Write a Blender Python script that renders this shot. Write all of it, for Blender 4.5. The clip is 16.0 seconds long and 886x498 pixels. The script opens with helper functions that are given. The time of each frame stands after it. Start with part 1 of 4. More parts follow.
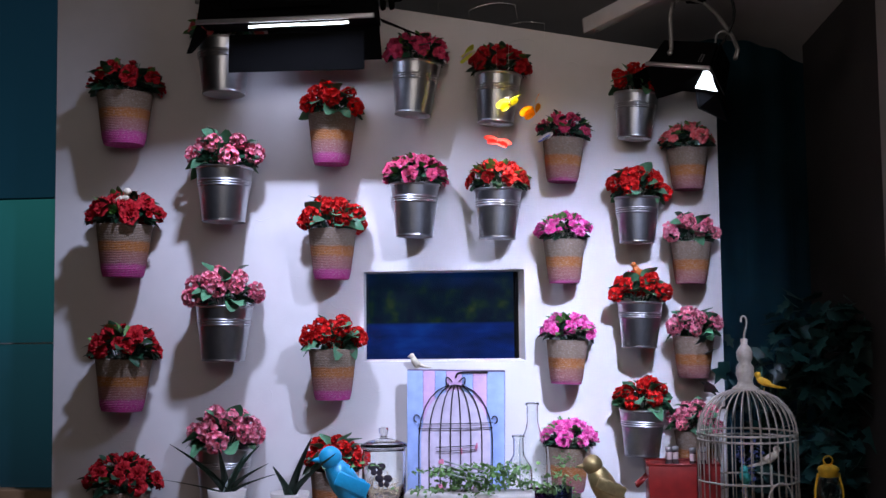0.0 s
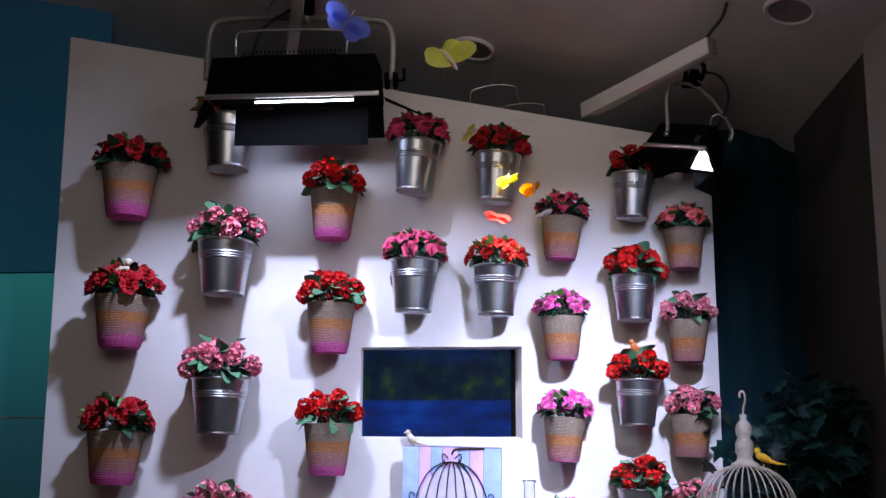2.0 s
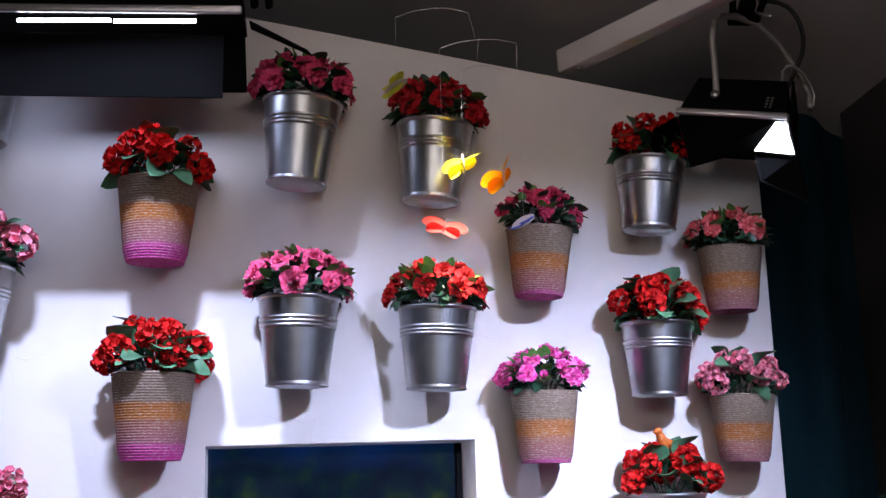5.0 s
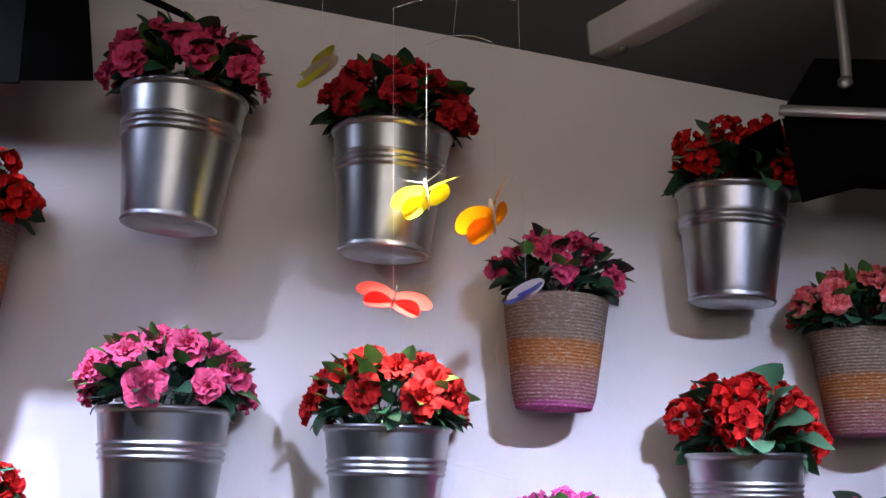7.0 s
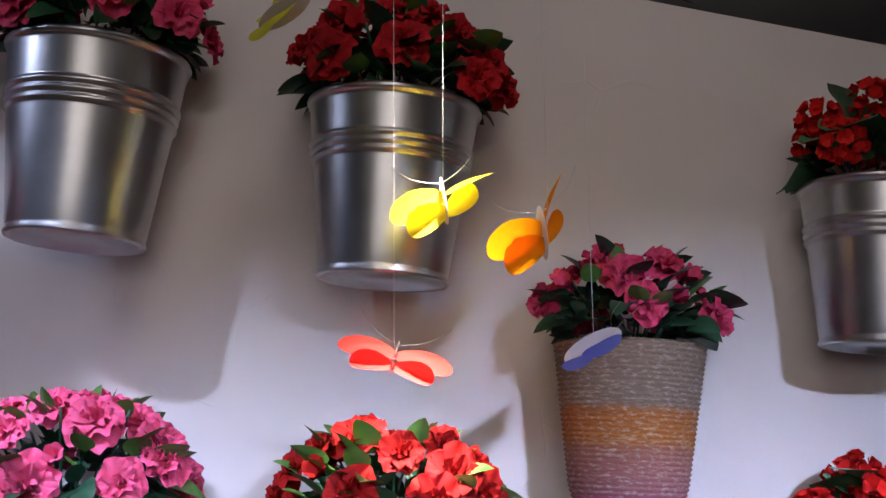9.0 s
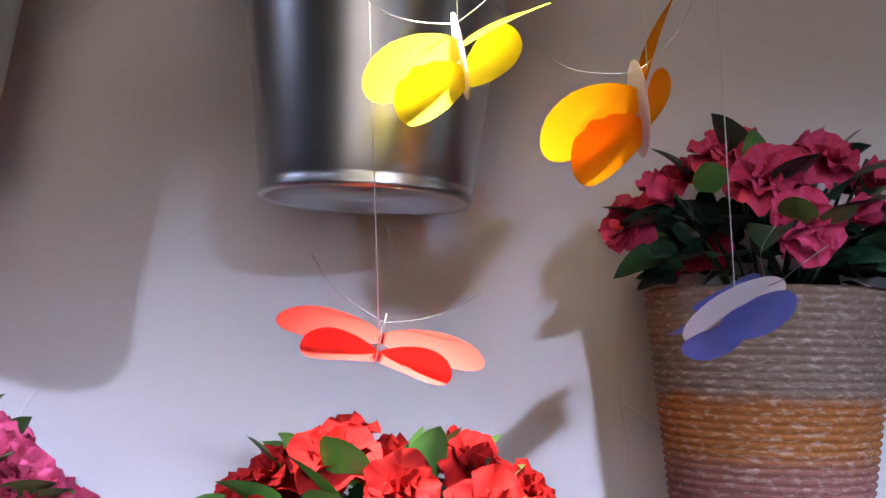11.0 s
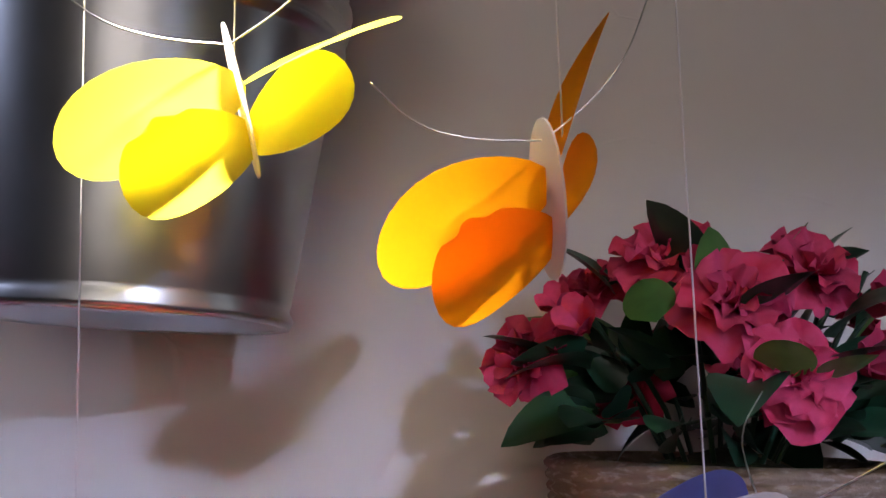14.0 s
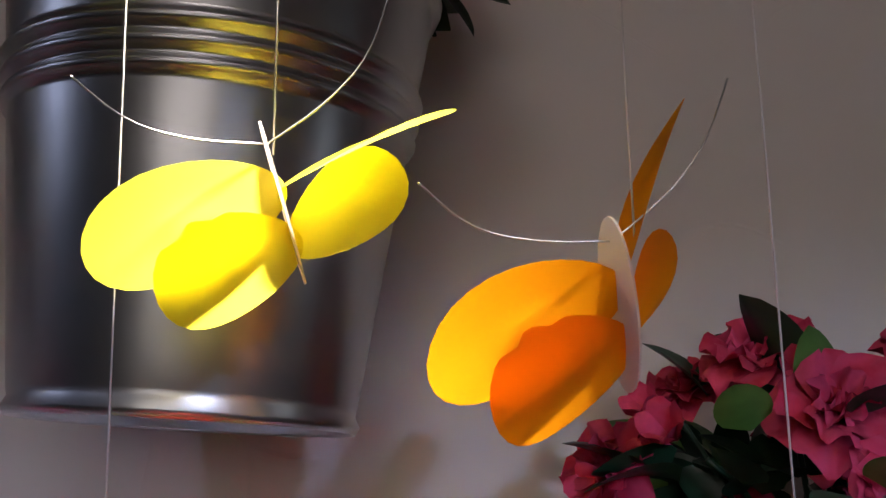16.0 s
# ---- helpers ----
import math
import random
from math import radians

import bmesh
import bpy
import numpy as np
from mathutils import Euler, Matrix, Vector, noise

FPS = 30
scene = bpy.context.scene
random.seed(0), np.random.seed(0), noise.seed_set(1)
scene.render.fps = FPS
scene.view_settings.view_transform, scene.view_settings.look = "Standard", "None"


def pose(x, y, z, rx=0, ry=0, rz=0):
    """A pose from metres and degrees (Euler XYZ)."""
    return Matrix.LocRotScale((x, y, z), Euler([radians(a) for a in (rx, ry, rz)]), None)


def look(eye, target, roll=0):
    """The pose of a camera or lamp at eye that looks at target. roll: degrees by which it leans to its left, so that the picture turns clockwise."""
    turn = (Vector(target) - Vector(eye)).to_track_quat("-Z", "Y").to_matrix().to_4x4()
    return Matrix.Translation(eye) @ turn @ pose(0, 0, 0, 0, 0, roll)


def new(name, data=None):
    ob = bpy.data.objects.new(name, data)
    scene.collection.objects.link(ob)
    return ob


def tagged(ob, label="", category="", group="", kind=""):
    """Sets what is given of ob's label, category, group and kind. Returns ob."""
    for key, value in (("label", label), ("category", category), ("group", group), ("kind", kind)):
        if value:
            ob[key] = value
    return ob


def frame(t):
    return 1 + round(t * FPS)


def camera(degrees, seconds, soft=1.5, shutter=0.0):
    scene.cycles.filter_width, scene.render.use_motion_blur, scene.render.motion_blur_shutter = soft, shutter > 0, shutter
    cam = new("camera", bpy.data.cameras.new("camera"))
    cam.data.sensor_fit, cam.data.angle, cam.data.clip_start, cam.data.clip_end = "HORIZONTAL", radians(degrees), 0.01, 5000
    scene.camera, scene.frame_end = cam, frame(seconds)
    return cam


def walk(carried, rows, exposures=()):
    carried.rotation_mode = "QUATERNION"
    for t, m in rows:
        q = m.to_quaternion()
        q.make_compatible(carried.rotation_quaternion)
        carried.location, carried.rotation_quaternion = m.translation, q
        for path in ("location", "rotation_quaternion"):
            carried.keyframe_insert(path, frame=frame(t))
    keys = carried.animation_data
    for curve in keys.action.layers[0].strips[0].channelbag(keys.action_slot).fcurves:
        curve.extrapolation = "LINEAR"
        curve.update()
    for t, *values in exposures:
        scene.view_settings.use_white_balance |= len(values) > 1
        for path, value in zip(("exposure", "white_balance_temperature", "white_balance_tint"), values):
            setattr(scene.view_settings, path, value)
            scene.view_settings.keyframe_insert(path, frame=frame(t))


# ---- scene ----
cam = camera(44.0, 16.0)
PATH = [
    (0, (0.712, -4.04, 1.488), (0.509, -2.055, 1.629), -0.7),
    (0.5, (0.876, -4.025, 1.429), (0.539, -2.071, 1.689), -0.6),
    (1, (0.903, -4.015, 1.381), (0.551, -2.076, 1.727), -0.4),
    (1.5, (0.818, -4.036, 1.351), (0.519, -2.099, 1.746), -0.2),
    (2, (0.665, -4.049, 1.316), (0.491, -2.09, 1.678), 0.2),
    (2.5, (0.462, -3.907, 1.352), (0.46, -1.935, 1.686), 0.0),
    (3, (0.318, -3.475, 1.407), (0.453, -1.508, 1.741), -0.8),
    (3.5, (0.244, -3.094, 1.464), (0.491, -1.142, 1.824), -1.6),
    (4, (0.29, -2.82, 1.582), (0.518, -0.863, 1.928), -2.1),
    (4.5, (0.288, -2.666, 1.614), (0.493, -0.71, 1.976), -2.0),
    (7, (0.518, -1.614, 1.891), (0.611, 0.336, 2.326), -0.6),
    (7.5, (0.526, -1.476, 1.946), (0.608, 0.479, 2.36), -0.6),
    (8, (0.529, -1.366, 1.993), (0.601, 0.591, 2.397), -0.5),
    (8.5, (0.532, -1.272, 2.028), (0.595, 0.688, 2.423), -0.4),
    (11, (0.550, -0.758, 2.130), (0.556, 1.234, 2.312), -2.0),
    (11.5, (0.553, -0.709, 2.137), (0.565, 1.284, 2.314), -2.7),
    (12, (0.556, -0.655, 2.145), (0.573, 1.339, 2.293), -2.4),
    (12.5, (0.560, -0.583, 2.155), (0.572, 1.413, 2.276), -1.8),
    (13, (0.565, -0.523, 2.165), (0.558, 1.474, 2.277), -1.4),
    (13.5, (0.575, -0.516, 2.175), (0.626, 1.475, 2.368), -1.5),
    (14, (0.585, -0.539, 2.187), (0.800, 1.431, 2.460), -1.7),
    (14.5, (0.592, -0.549, 2.195), (0.864, 1.394, 2.585), -1.7),
    (15, (0.596, -0.542, 2.200), (0.810, 1.387, 2.682), -1.9),
    (15.5, (0.598, -0.525, 2.200), (0.694, 1.423, 2.644), -1.5),
    (16, (0.600, -0.515, 2.200), (0.625, 1.442, 2.610), -1.2),
]
walk(cam, [(t, look(eye, target, roll)) for t, eye, target, roll in PATH],
     [(0, -0.30), (1, -0.05), (2.5, 0.03), (8.5, 0.05), (11, 0.0), (12.5, 0.0), (14, -0.05), (15, -0.42), (16, -0.48)])

# ---- world and light ----
world = bpy.data.worlds.new("world")
scene.world = world
world.use_nodes = True
world.node_tree.nodes["Background"].inputs[0].default_value = (0.55, 0.5, 0.48, 1)
world.node_tree.nodes["Background"].inputs[1].default_value = 0.05


def area(name, eye, target, sx, sy, watts, color, spread=180):
    d = bpy.data.lights.new(name, "AREA")
    d.shape, d.size, d.size_y, d.energy, d.color, d.spread = "RECTANGLE", sx, sy, watts, color, radians(spread)
    ob = new(name, d)
    ob.matrix_world = look(eye, target)
    return ob


COOL = (0.60, 0.67, 1.0)
area("softlight_lamp", (-0.21, -0.27, 2.53), (-0.22, -0.12, 2.00), 0.40, 0.08, 1.3, COOL, 165)
area("spotlight_lamp", (1.221, -0.27, 2.275), (0.976, -0.50, 1.60), 0.07, 0.06, 1.0, COOL, 120)
area("flood_lamp_a", (-0.15, -0.88, 2.95), (-0.22, 0.0, 1.38), 0.12, 0.05, 27.0, COOL, 130)
area("flood_lamp_b", (1.20, -1.75, 2.62), (0.75, 0.0, 1.20), 0.10, 0.07, 18.0, COOL, 70)
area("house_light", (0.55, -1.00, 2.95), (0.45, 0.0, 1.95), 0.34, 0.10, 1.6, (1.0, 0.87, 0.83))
# Unseen broad fill, added to lift the ceiling and upper wall.
area("room_fill", (0.3, -3.6, 2.5), (0.3, 0, 2.7), 1.6, 0.6, 12.0, (1.0, 0.88, 0.84))

# Warm narrow spot added to brighten the paper butterflies.
pin = bpy.data.lights.new("butterfly_fill_spot", "SPOT")
pin.energy, pin.color, pin.spot_size, pin.spot_blend, pin.shadow_soft_size = 560.0, (1.0, 0.92, 0.82), radians(12.5), 1.0, 0.04
new("butterfly_fill_spot", pin).matrix_world = look((0.63, -0.52, 2.83), (0.562, -0.250, 2.260))

# ---- materials ----


def mat(name, color, rough=0.6, metal=0.0, var=0.25, scale=30.0, bump=0.0, bscale=80.0, rand=0.0, **extra):
    """A surface with two scales of colour variation and fine relief."""
    m = bpy.data.materials.new(name)
    m.use_nodes = True
    nt = m.node_tree
    b = nt.nodes["Principled BSDF"]
    b.inputs["Roughness"].default_value = rough
    b.inputs["Metallic"].default_value = metal
    for k, v in extra.items():
        b.inputs[k.replace("_", " ")].default_value = v
    tc = nt.nodes.new("ShaderNodeTexCoord")
    n1 = nt.nodes.new("ShaderNodeTexNoise")
    n1.inputs["Scale"].default_value, n1.inputs["Detail"].default_value = scale, 5
    n2 = nt.nodes.new("ShaderNodeTexNoise")
    n2.inputs["Scale"].default_value, n2.inputs["Detail"].default_value = scale * 0.13, 3
    add = nt.nodes.new("ShaderNodeMath")
    add.operation = "ADD"
    mul = nt.nodes.new("ShaderNodeMath")
    mul.operation = "MULTIPLY"
    mul.inputs[1].default_value = 0.5
    for n in (n1, n2):
        nt.links.new(tc.outputs["Object"], n.inputs["Vector"])
    nt.links.new(n1.outputs["Fac"], add.inputs[0])
    nt.links.new(n2.outputs["Fac"], add.inputs[1])
    nt.links.new(add.outputs[0], mul.inputs[0])
    ramp = nt.nodes.new("ShaderNodeValToRGB")
    e = ramp.color_ramp.elements
    e[0].position, e[1].position = 0.3, 0.7
    e[0].color = (*[c * (1 - var) for c in color], 1)
    e[1].color = (*[min(1, c * (1 + var)) for c in color], 1)
    nt.links.new(mul.outputs[0], ramp.inputs[0])
    out = ramp.outputs[0]
    if rand:
        info = nt.nodes.new("ShaderNodeObjectInfo")
        hsv = nt.nodes.new("ShaderNodeHueSaturation")
        mr = nt.nodes.new("ShaderNodeMapRange")
        mr.inputs["To Min"].default_value, mr.inputs["To Max"].default_value = 1 - rand, 1 + rand
        nt.links.new(info.outputs["Random"], mr.inputs["Value"])
        nt.links.new(mr.outputs[0], hsv.inputs["Value"])
        nt.links.new(out, hsv.inputs["Color"])
        out = hsv.outputs[0]
    nt.links.new(out, b.inputs["Base Color"])
    if bump:
        nb = nt.nodes.new("ShaderNodeTexNoise")
        nb.inputs["Scale"].default_value, nb.inputs["Detail"].default_value = bscale, 6
        nt.links.new(tc.outputs["Object"], nb.inputs["Vector"])
        bp = nt.nodes.new("ShaderNodeBump")
        bp.inputs["Strength"].default_value, bp.inputs["Distance"].default_value = bump, 0.01
        nt.links.new(nb.outputs["Fac"], bp.inputs["Height"])
        nt.links.new(bp.outputs[0], b.inputs["Normal"])
    return m


def plaster_mat():
    """White troweled plaster with thin curved ridges."""
    m = mat("plaster", (0.72, 0.695, 0.69), 0.75, var=0.06, scale=9)
    nt = m.node_tree
    tc = nt.nodes.new("ShaderNodeTexCoord")
    warp = nt.nodes.new("ShaderNodeTexNoise")
    warp.inputs["Scale"].default_value, warp.inputs["Detail"].default_value = 3.0, 2
    mix = nt.nodes.new("ShaderNodeVectorMath")
    mix.operation = "MULTIPLY_ADD"
    mix.inputs[1].default_value = (0.5, 0.5, 0.5)
    vor = nt.nodes.new("ShaderNodeTexVoronoi")
    vor.feature = "DISTANCE_TO_EDGE"
    vor.inputs["Scale"].default_value = 9
    thin = nt.nodes.new("ShaderNodeMapRange")
    thin.inputs["From Max"].default_value, thin.inputs["To Min"].default_value, thin.inputs["To Max"].default_value = 0.013, 1, 0
    patch = nt.nodes.new("ShaderNodeTexNoise")
    patch.inputs["Scale"].default_value = 7
    pr = nt.nodes.new("ShaderNodeMapRange")
    pr.inputs["From Min"].default_value, pr.inputs["From Max"].default_value = 0.48, 0.62
    mul = nt.nodes.new("ShaderNodeMath")
    mul.operation = "MULTIPLY"
    fine = nt.nodes.new("ShaderNodeTexNoise")
    fine.inputs["Scale"].default_value, fine.inputs["Detail"].default_value = 24, 6
    add = nt.nodes.new("ShaderNodeMath")
    add.operation = "MULTIPLY_ADD"
    add.inputs[1].default_value = 0.5
    bp = nt.nodes.new("ShaderNodeBump")
    bp.inputs["Strength"].default_value, bp.inputs["Distance"].default_value = 0.16, 0.004
    L = nt.links.new
    L(tc.outputs["Object"], warp.inputs["Vector"])
    L(warp.outputs["Color"], mix.inputs[0])
    L(tc.outputs["Object"], mix.inputs[2])
    L(mix.outputs[0], vor.inputs["Vector"])
    L(vor.outputs["Distance"], thin.inputs["Value"])
    L(tc.outputs["Object"], patch.inputs["Vector"])
    L(patch.outputs["Fac"], pr.inputs["Value"])
    L(thin.outputs[0], mul.inputs[0])
    L(pr.outputs[0], mul.inputs[1])
    L(tc.outputs["Object"], fine.inputs["Vector"])
    L(fine.outputs["Fac"], add.inputs[0])
    L(mul.outputs[0], add.inputs[2])
    L(add.outputs[0], bp.inputs["Height"])
    L(bp.outputs[0], nt.nodes["Principled BSDF"].inputs["Normal"])
    return m


def rope_mat():
    """Coiled cord dyed in three bands: grey and white, ochre, pink."""
    m = mat("rope", (0.3, 0.3, 0.3), 0.95, bump=0.3, bscale=300, Specular_IOR_Level=0.12)
    nt = m.node_tree
    L = nt.links.new
    tc = nt.nodes.new("ShaderNodeTexCoord")
    sep = nt.nodes.new("ShaderNodeSeparateXYZ")
    L(tc.outputs["Object"], sep.inputs[0])
    nz = nt.nodes.new("ShaderNodeTexNoise")
    nz.inputs["Scale"].default_value = 25
    L(tc.outputs["Object"], nz.inputs["Vector"])
    zz = nt.nodes.new("ShaderNodeMath")
    zz.operation = "MULTIPLY_ADD"
    zz.inputs[1].default_value = 0.012
    L(nz.outputs["Fac"], zz.inputs[0])
    L(sep.outputs["Z"], zz.inputs[2])
    mr = nt.nodes.new("ShaderNodeMapRange")
    mr.inputs["From Min"].default_value, mr.inputs["From Max"].default_value = -0.17, 0.0
    L(zz.outputs[0], mr.inputs["Value"])
    ramp = nt.nodes.new("ShaderNodeValToRGB")
    L(mr.outputs[0], ramp.inputs[0])
    cols = [(0.0, (0.42, 0.045, 0.22)), (0.14, (0.36, 0.06, 0.19)), (0.20, (0.26, 0.11, 0.12)), (0.42, (0.27, 0.12, 0.09)), (0.48, (0.32, 0.125, 0.035)), (0.64, (0.30, 0.115, 0.035)), (0.69, (0.19, 0.14, 0.105)), (1.0, (0.22, 0.16, 0.12))]
    el = ramp.color_ramp.elements
    while len(el) < len(cols):
        el.new(0.5)
    for e, (p, c) in zip(el, cols):
        e.position, e.color = p, (*c, 1)
    st = nt.nodes.new("ShaderNodeTexNoise")
    st.inputs["Scale"].default_value, st.inputs["Detail"].default_value = 1.0, 4
    mp = nt.nodes.new("ShaderNodeMapping")
    mp.inputs["Scale"].default_value = (150, 150, 420)
    L(tc.outputs["Object"], mp.inputs["Vector"])
    L(mp.outputs[0], st.inputs["Vector"])
    sr = nt.nodes.new("ShaderNodeMapRange")
    sr.inputs["From Min"].default_value, sr.inputs["From Max"].default_value, sr.inputs["To Max"].default_value = 0.52, 0.68, 0.36
    L(st.outputs["Fac"], sr.inputs["Value"])
    mx = nt.nodes.new("ShaderNodeMix")
    mx.data_type = "RGBA"
    mx.inputs["B"].default_value = (0.55, 0.50, 0.46, 1)
    L(sr.outputs[0], mx.inputs["Factor"])
    L(ramp.outputs[0], mx.inputs["A"])
    L(mx.outputs["Result"], nt.nodes["Principled BSDF"].inputs["Base Color"])
    return m


def petal_mat(name, color, edge):
    """Cloth petals in two mottled tones."""
    m = mat(name, color, 0.75, var=0.25, scale=120, rand=0.18, Specular_IOR_Level=0.15)
    nt = m.node_tree
    b = nt.nodes["Principled BSDF"]
    src = b.inputs["Base Color"].links[0].from_socket
    n = nt.nodes.new("ShaderNodeTexNoise")
    n.inputs["Scale"].default_value, n.inputs["Detail"].default_value = 60, 3
    tc = nt.nodes.new("ShaderNodeTexCoord")
    nt.links.new(tc.outputs["Object"], n.inputs["Vector"])
    mr = nt.nodes.new("ShaderNodeMapRange")
    mr.inputs["From Min"].default_value, mr.inputs["From Max"].default_value = 0.45, 0.65
    nt.links.new(n.outputs["Fac"], mr.inputs["Value"])
    mx = nt.nodes.new("ShaderNodeMix")
    mx.data_type = "RGBA"
    mx.inputs["B"].default_value = (*edge, 1)
    nt.links.new(mr.outputs[0], mx.inputs["Factor"])
    nt.links.new(src, mx.inputs["A"])
    nt.links.new(mx.outputs["Result"], b.inputs["Base Color"])
    return m


PLASTER = plaster_mat()
ROPE = rope_mat()
ZINC = mat("galvanized_steel", (0.45, 0.46, 0.475), 0.33, 1.0, var=0.12, scale=40, bump=0.04, bscale=15)
LEAF = mat("leaf_green", (0.09, 0.22, 0.045), 0.5, var=0.4, scale=60, rand=0.4)
LEAF_PALE = mat("leaf_grey_green", (0.07, 0.20, 0.10), 0.55, var=0.35, scale=60, rand=0.35)
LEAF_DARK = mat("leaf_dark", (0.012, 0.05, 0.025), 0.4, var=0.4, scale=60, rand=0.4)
PETALS = {
    "darkred": petal_mat("petal_dark_red", (0.42, 0.012, 0.02), (0.30, 0.008, 0.014)),
    "red": petal_mat("petal_red", (0.68, 0.02, 0.018), (0.50, 0.01, 0.012)),
    "orange_red": petal_mat("petal_orange_red", (0.36, 0.008, 0.007), (0.26, 0.006, 0.008)),
    "crimson": petal_mat("petal_crimson", (0.62, 0.065, 0.16), (0.50, 0.03, 0.09)),
    "pink": petal_mat("petal_pink", (0.76, 0.11, 0.24), (0.64, 0.06, 0.15)),
    "magenta": petal_mat("petal_magenta", (0.75, 0.06, 0.33), (0.85, 0.25, 0.5)),
    "palepink": petal_mat("petal_pale_pink", (0.86, 0.30, 0.38), (0.78, 0.13, 0.24)),
    "salmon": petal_mat("petal_salmon", (0.72, 0.12, 0.13), (0.75, 0.25, 0.25)),
}
SOIL = mat("moss", (0.03, 0.035, 0.02), 0.95, bump=0.6, bscale=120)
BLACK = mat("black_enamel", (0.002, 0.002, 0.0022), 0.8, var=0.3, scale=25, bump=0.03, Specular_IOR_Level=0.06)
ALU = mat("aluminium", (0.55, 0.55, 0.56), 0.4, 1.0, var=0.15, scale=60)
GREY = mat("grey_tube", (0.30, 0.29, 0.28), 0.5, 0.4, var=0.15, scale=40)
CABLE = mat("black_rubber", (0.012, 0.012, 0.013), 0.6)
WHITEBAR = mat("white_lacquer", (0.62, 0.60, 0.60), 0.45, var=0.1, scale=20)
CEIL = mat("ceiling_paint", (0.70, 0.67, 0.67), 0.85, var=0.08, scale=6, bump=0.05, bscale=60)
DARKWALL = mat("dark_grey_paint", (0.038, 0.034, 0.034), 0.85, var=0.12, scale=5, bump=0.08, bscale=90)
NAVY = mat("navy_backdrop", (0.012, 0.035, 0.06), 0.55, var=0.15, scale=4)
GREY_DIM = mat("dim_grey_print", (0.09, 0.09, 0.09), 0.6)
TEAL = mat("teal_curtain", (0.005, 0.052, 0.076), 0.8, var=0.2, scale=12)
WOOD = mat("floor_wood", (0.28, 0.17, 0.09), 0.5, var=0.3, scale=14)


def glow(name, color, strength):
    m = bpy.data.materials.new(name)
    m.use_nodes = True
    b = m.node_tree.nodes["Principled BSDF"]
    b.inputs["Base Color"].default_value = (*color, 1)
    b.inputs["Emission Color"].default_value = (*color, 1)
    b.inputs["Emission Strength"].default_value = strength
    return m


TUBE = glow("fluorescent_tube", (0.85, 0.90, 1.0), 9)

# ---- mesh helpers ----


def mesh_of(name, bm, material, smooth=True):
    me = bpy.data.meshes.new(name)
    bmesh.ops.recalc_face_normals(bm, faces=bm.faces)
    bm.to_mesh(me)
    bm.free()
    if smooth:
        for p in me.polygons:
            p.use_smooth = True
    me.materials.append(material)
    return me


def part(name, bm, material, parent=None, label="", smooth=True, m=None):
    ob = new(name, bm if isinstance(bm, bpy.types.Mesh) else mesh_of(name, bm, material, smooth))
    if parent is not None:
        ob.parent = parent
    if m is not None:
        ob.matrix_basis = m
    return tagged(ob, label)


def box(sx, sy, sz, c=(0, 0, 0), bevel=0.0, bm=None, rot=None):
    b = bmesh.new()
    bmesh.ops.create_cube(b, size=1, matrix=Matrix.Diagonal((sx, sy, sz, 1)))
    if bevel:
        bmesh.ops.bevel(b, geom=b.edges[:], offset=bevel, segments=2, affect="EDGES", profile=0.5)
    b.transform(Matrix.Translation(c) @ (rot or Matrix()))
    return join(bm, b)


def join(bm, b):
    if bm is None:
        return b
    me = bpy.data.meshes.new("tmp")
    b.to_mesh(me)
    b.free()
    bm.from_mesh(me)
    bpy.data.meshes.remove(me)
    return bm


def lathe(profile, seg=40, bm=None, at=None, closed=False):
    b = bmesh.new()
    rings = []
    for r, z in profile:
        if r < 1e-6:
            rings.append([b.verts.new((0, 0, z))] * seg)
        else:
            rings.append([b.verts.new((r * math.cos(2 * math.pi * k / seg), r * math.sin(2 * math.pi * k / seg), z)) for k in range(seg)])
    for a, c in zip(rings, rings[1:]):
        for k in range(seg):
            vs = []
            for v in (a[k], a[(k + 1) % seg], c[(k + 1) % seg], c[k]):
                if v not in vs:
                    vs.append(v)
            if len(vs) > 2:
                b.faces.new(vs)
    if at is not None:
        b.transform(at)
    return join(bm, b)


def tube(points, r, seg=8, bm=None, smooth_pts=0, cap=True):
    """A round bar along points."""
    pts = [Vector(p) for p in points]
    for _ in range(smooth_pts):
        q = [pts[0]]
        for a, c in zip(pts, pts[1:]):
            q += [a.lerp(c, 0.25), a.lerp(c, 0.75)]
        pts = q + [pts[-1]]
    b = bmesh.new()
    rings = []
    up = Vector((0.13, 0.31, 0.94))
    for i, p in enumerate(pts):
        d = (pts[min(i + 1, len(pts) - 1)] - pts[max(i - 1, 0)]).normalized()
        s = d.cross(up)
        if s.length < 0.05:
            s = d.cross(Vector((1, 0, 0)))
        s.normalize()
        w = s.cross(d)
        rr = r[i * (len(r) - 1) // max(1, len(pts) - 1)] if isinstance(r, (list, tuple)) else r
        rings.append([b.verts.new(p + rr * (s * math.cos(2 * math.pi * k / seg) + w * math.sin(2 * math.pi * k / seg))) for k in range(seg)])
    for a, c in zip(rings, rings[1:]):
        for k in range(seg):
            b.faces.new((a[k], a[(k + 1) % seg], c[(k + 1) % seg], c[k]))
    if cap:
        b.faces.new(rings[0])
        b.faces.new(rings[-1][::-1])
    return join(bm, b)


def thing(name, at, label, category, group=""):
    e = new(name)
    e.matrix_basis = at if isinstance(at, Matrix) else Matrix.Translation(at)
    e.empty_display_size = 0.05
    return tagged(e, label, category, group)


def structure(name, bm, material, label, smooth=False):
    return tagged(part(name, bm, material, None, "", smooth), label, name.split("_")[0], kind="structure")


# ---- set wall with the screen's opening ----
WL, WR, TH = -1.205, 1.308, 0.09
OX0, OX1, OZ0, OZ1 = 0.0, 0.598, 1.36, 1.695


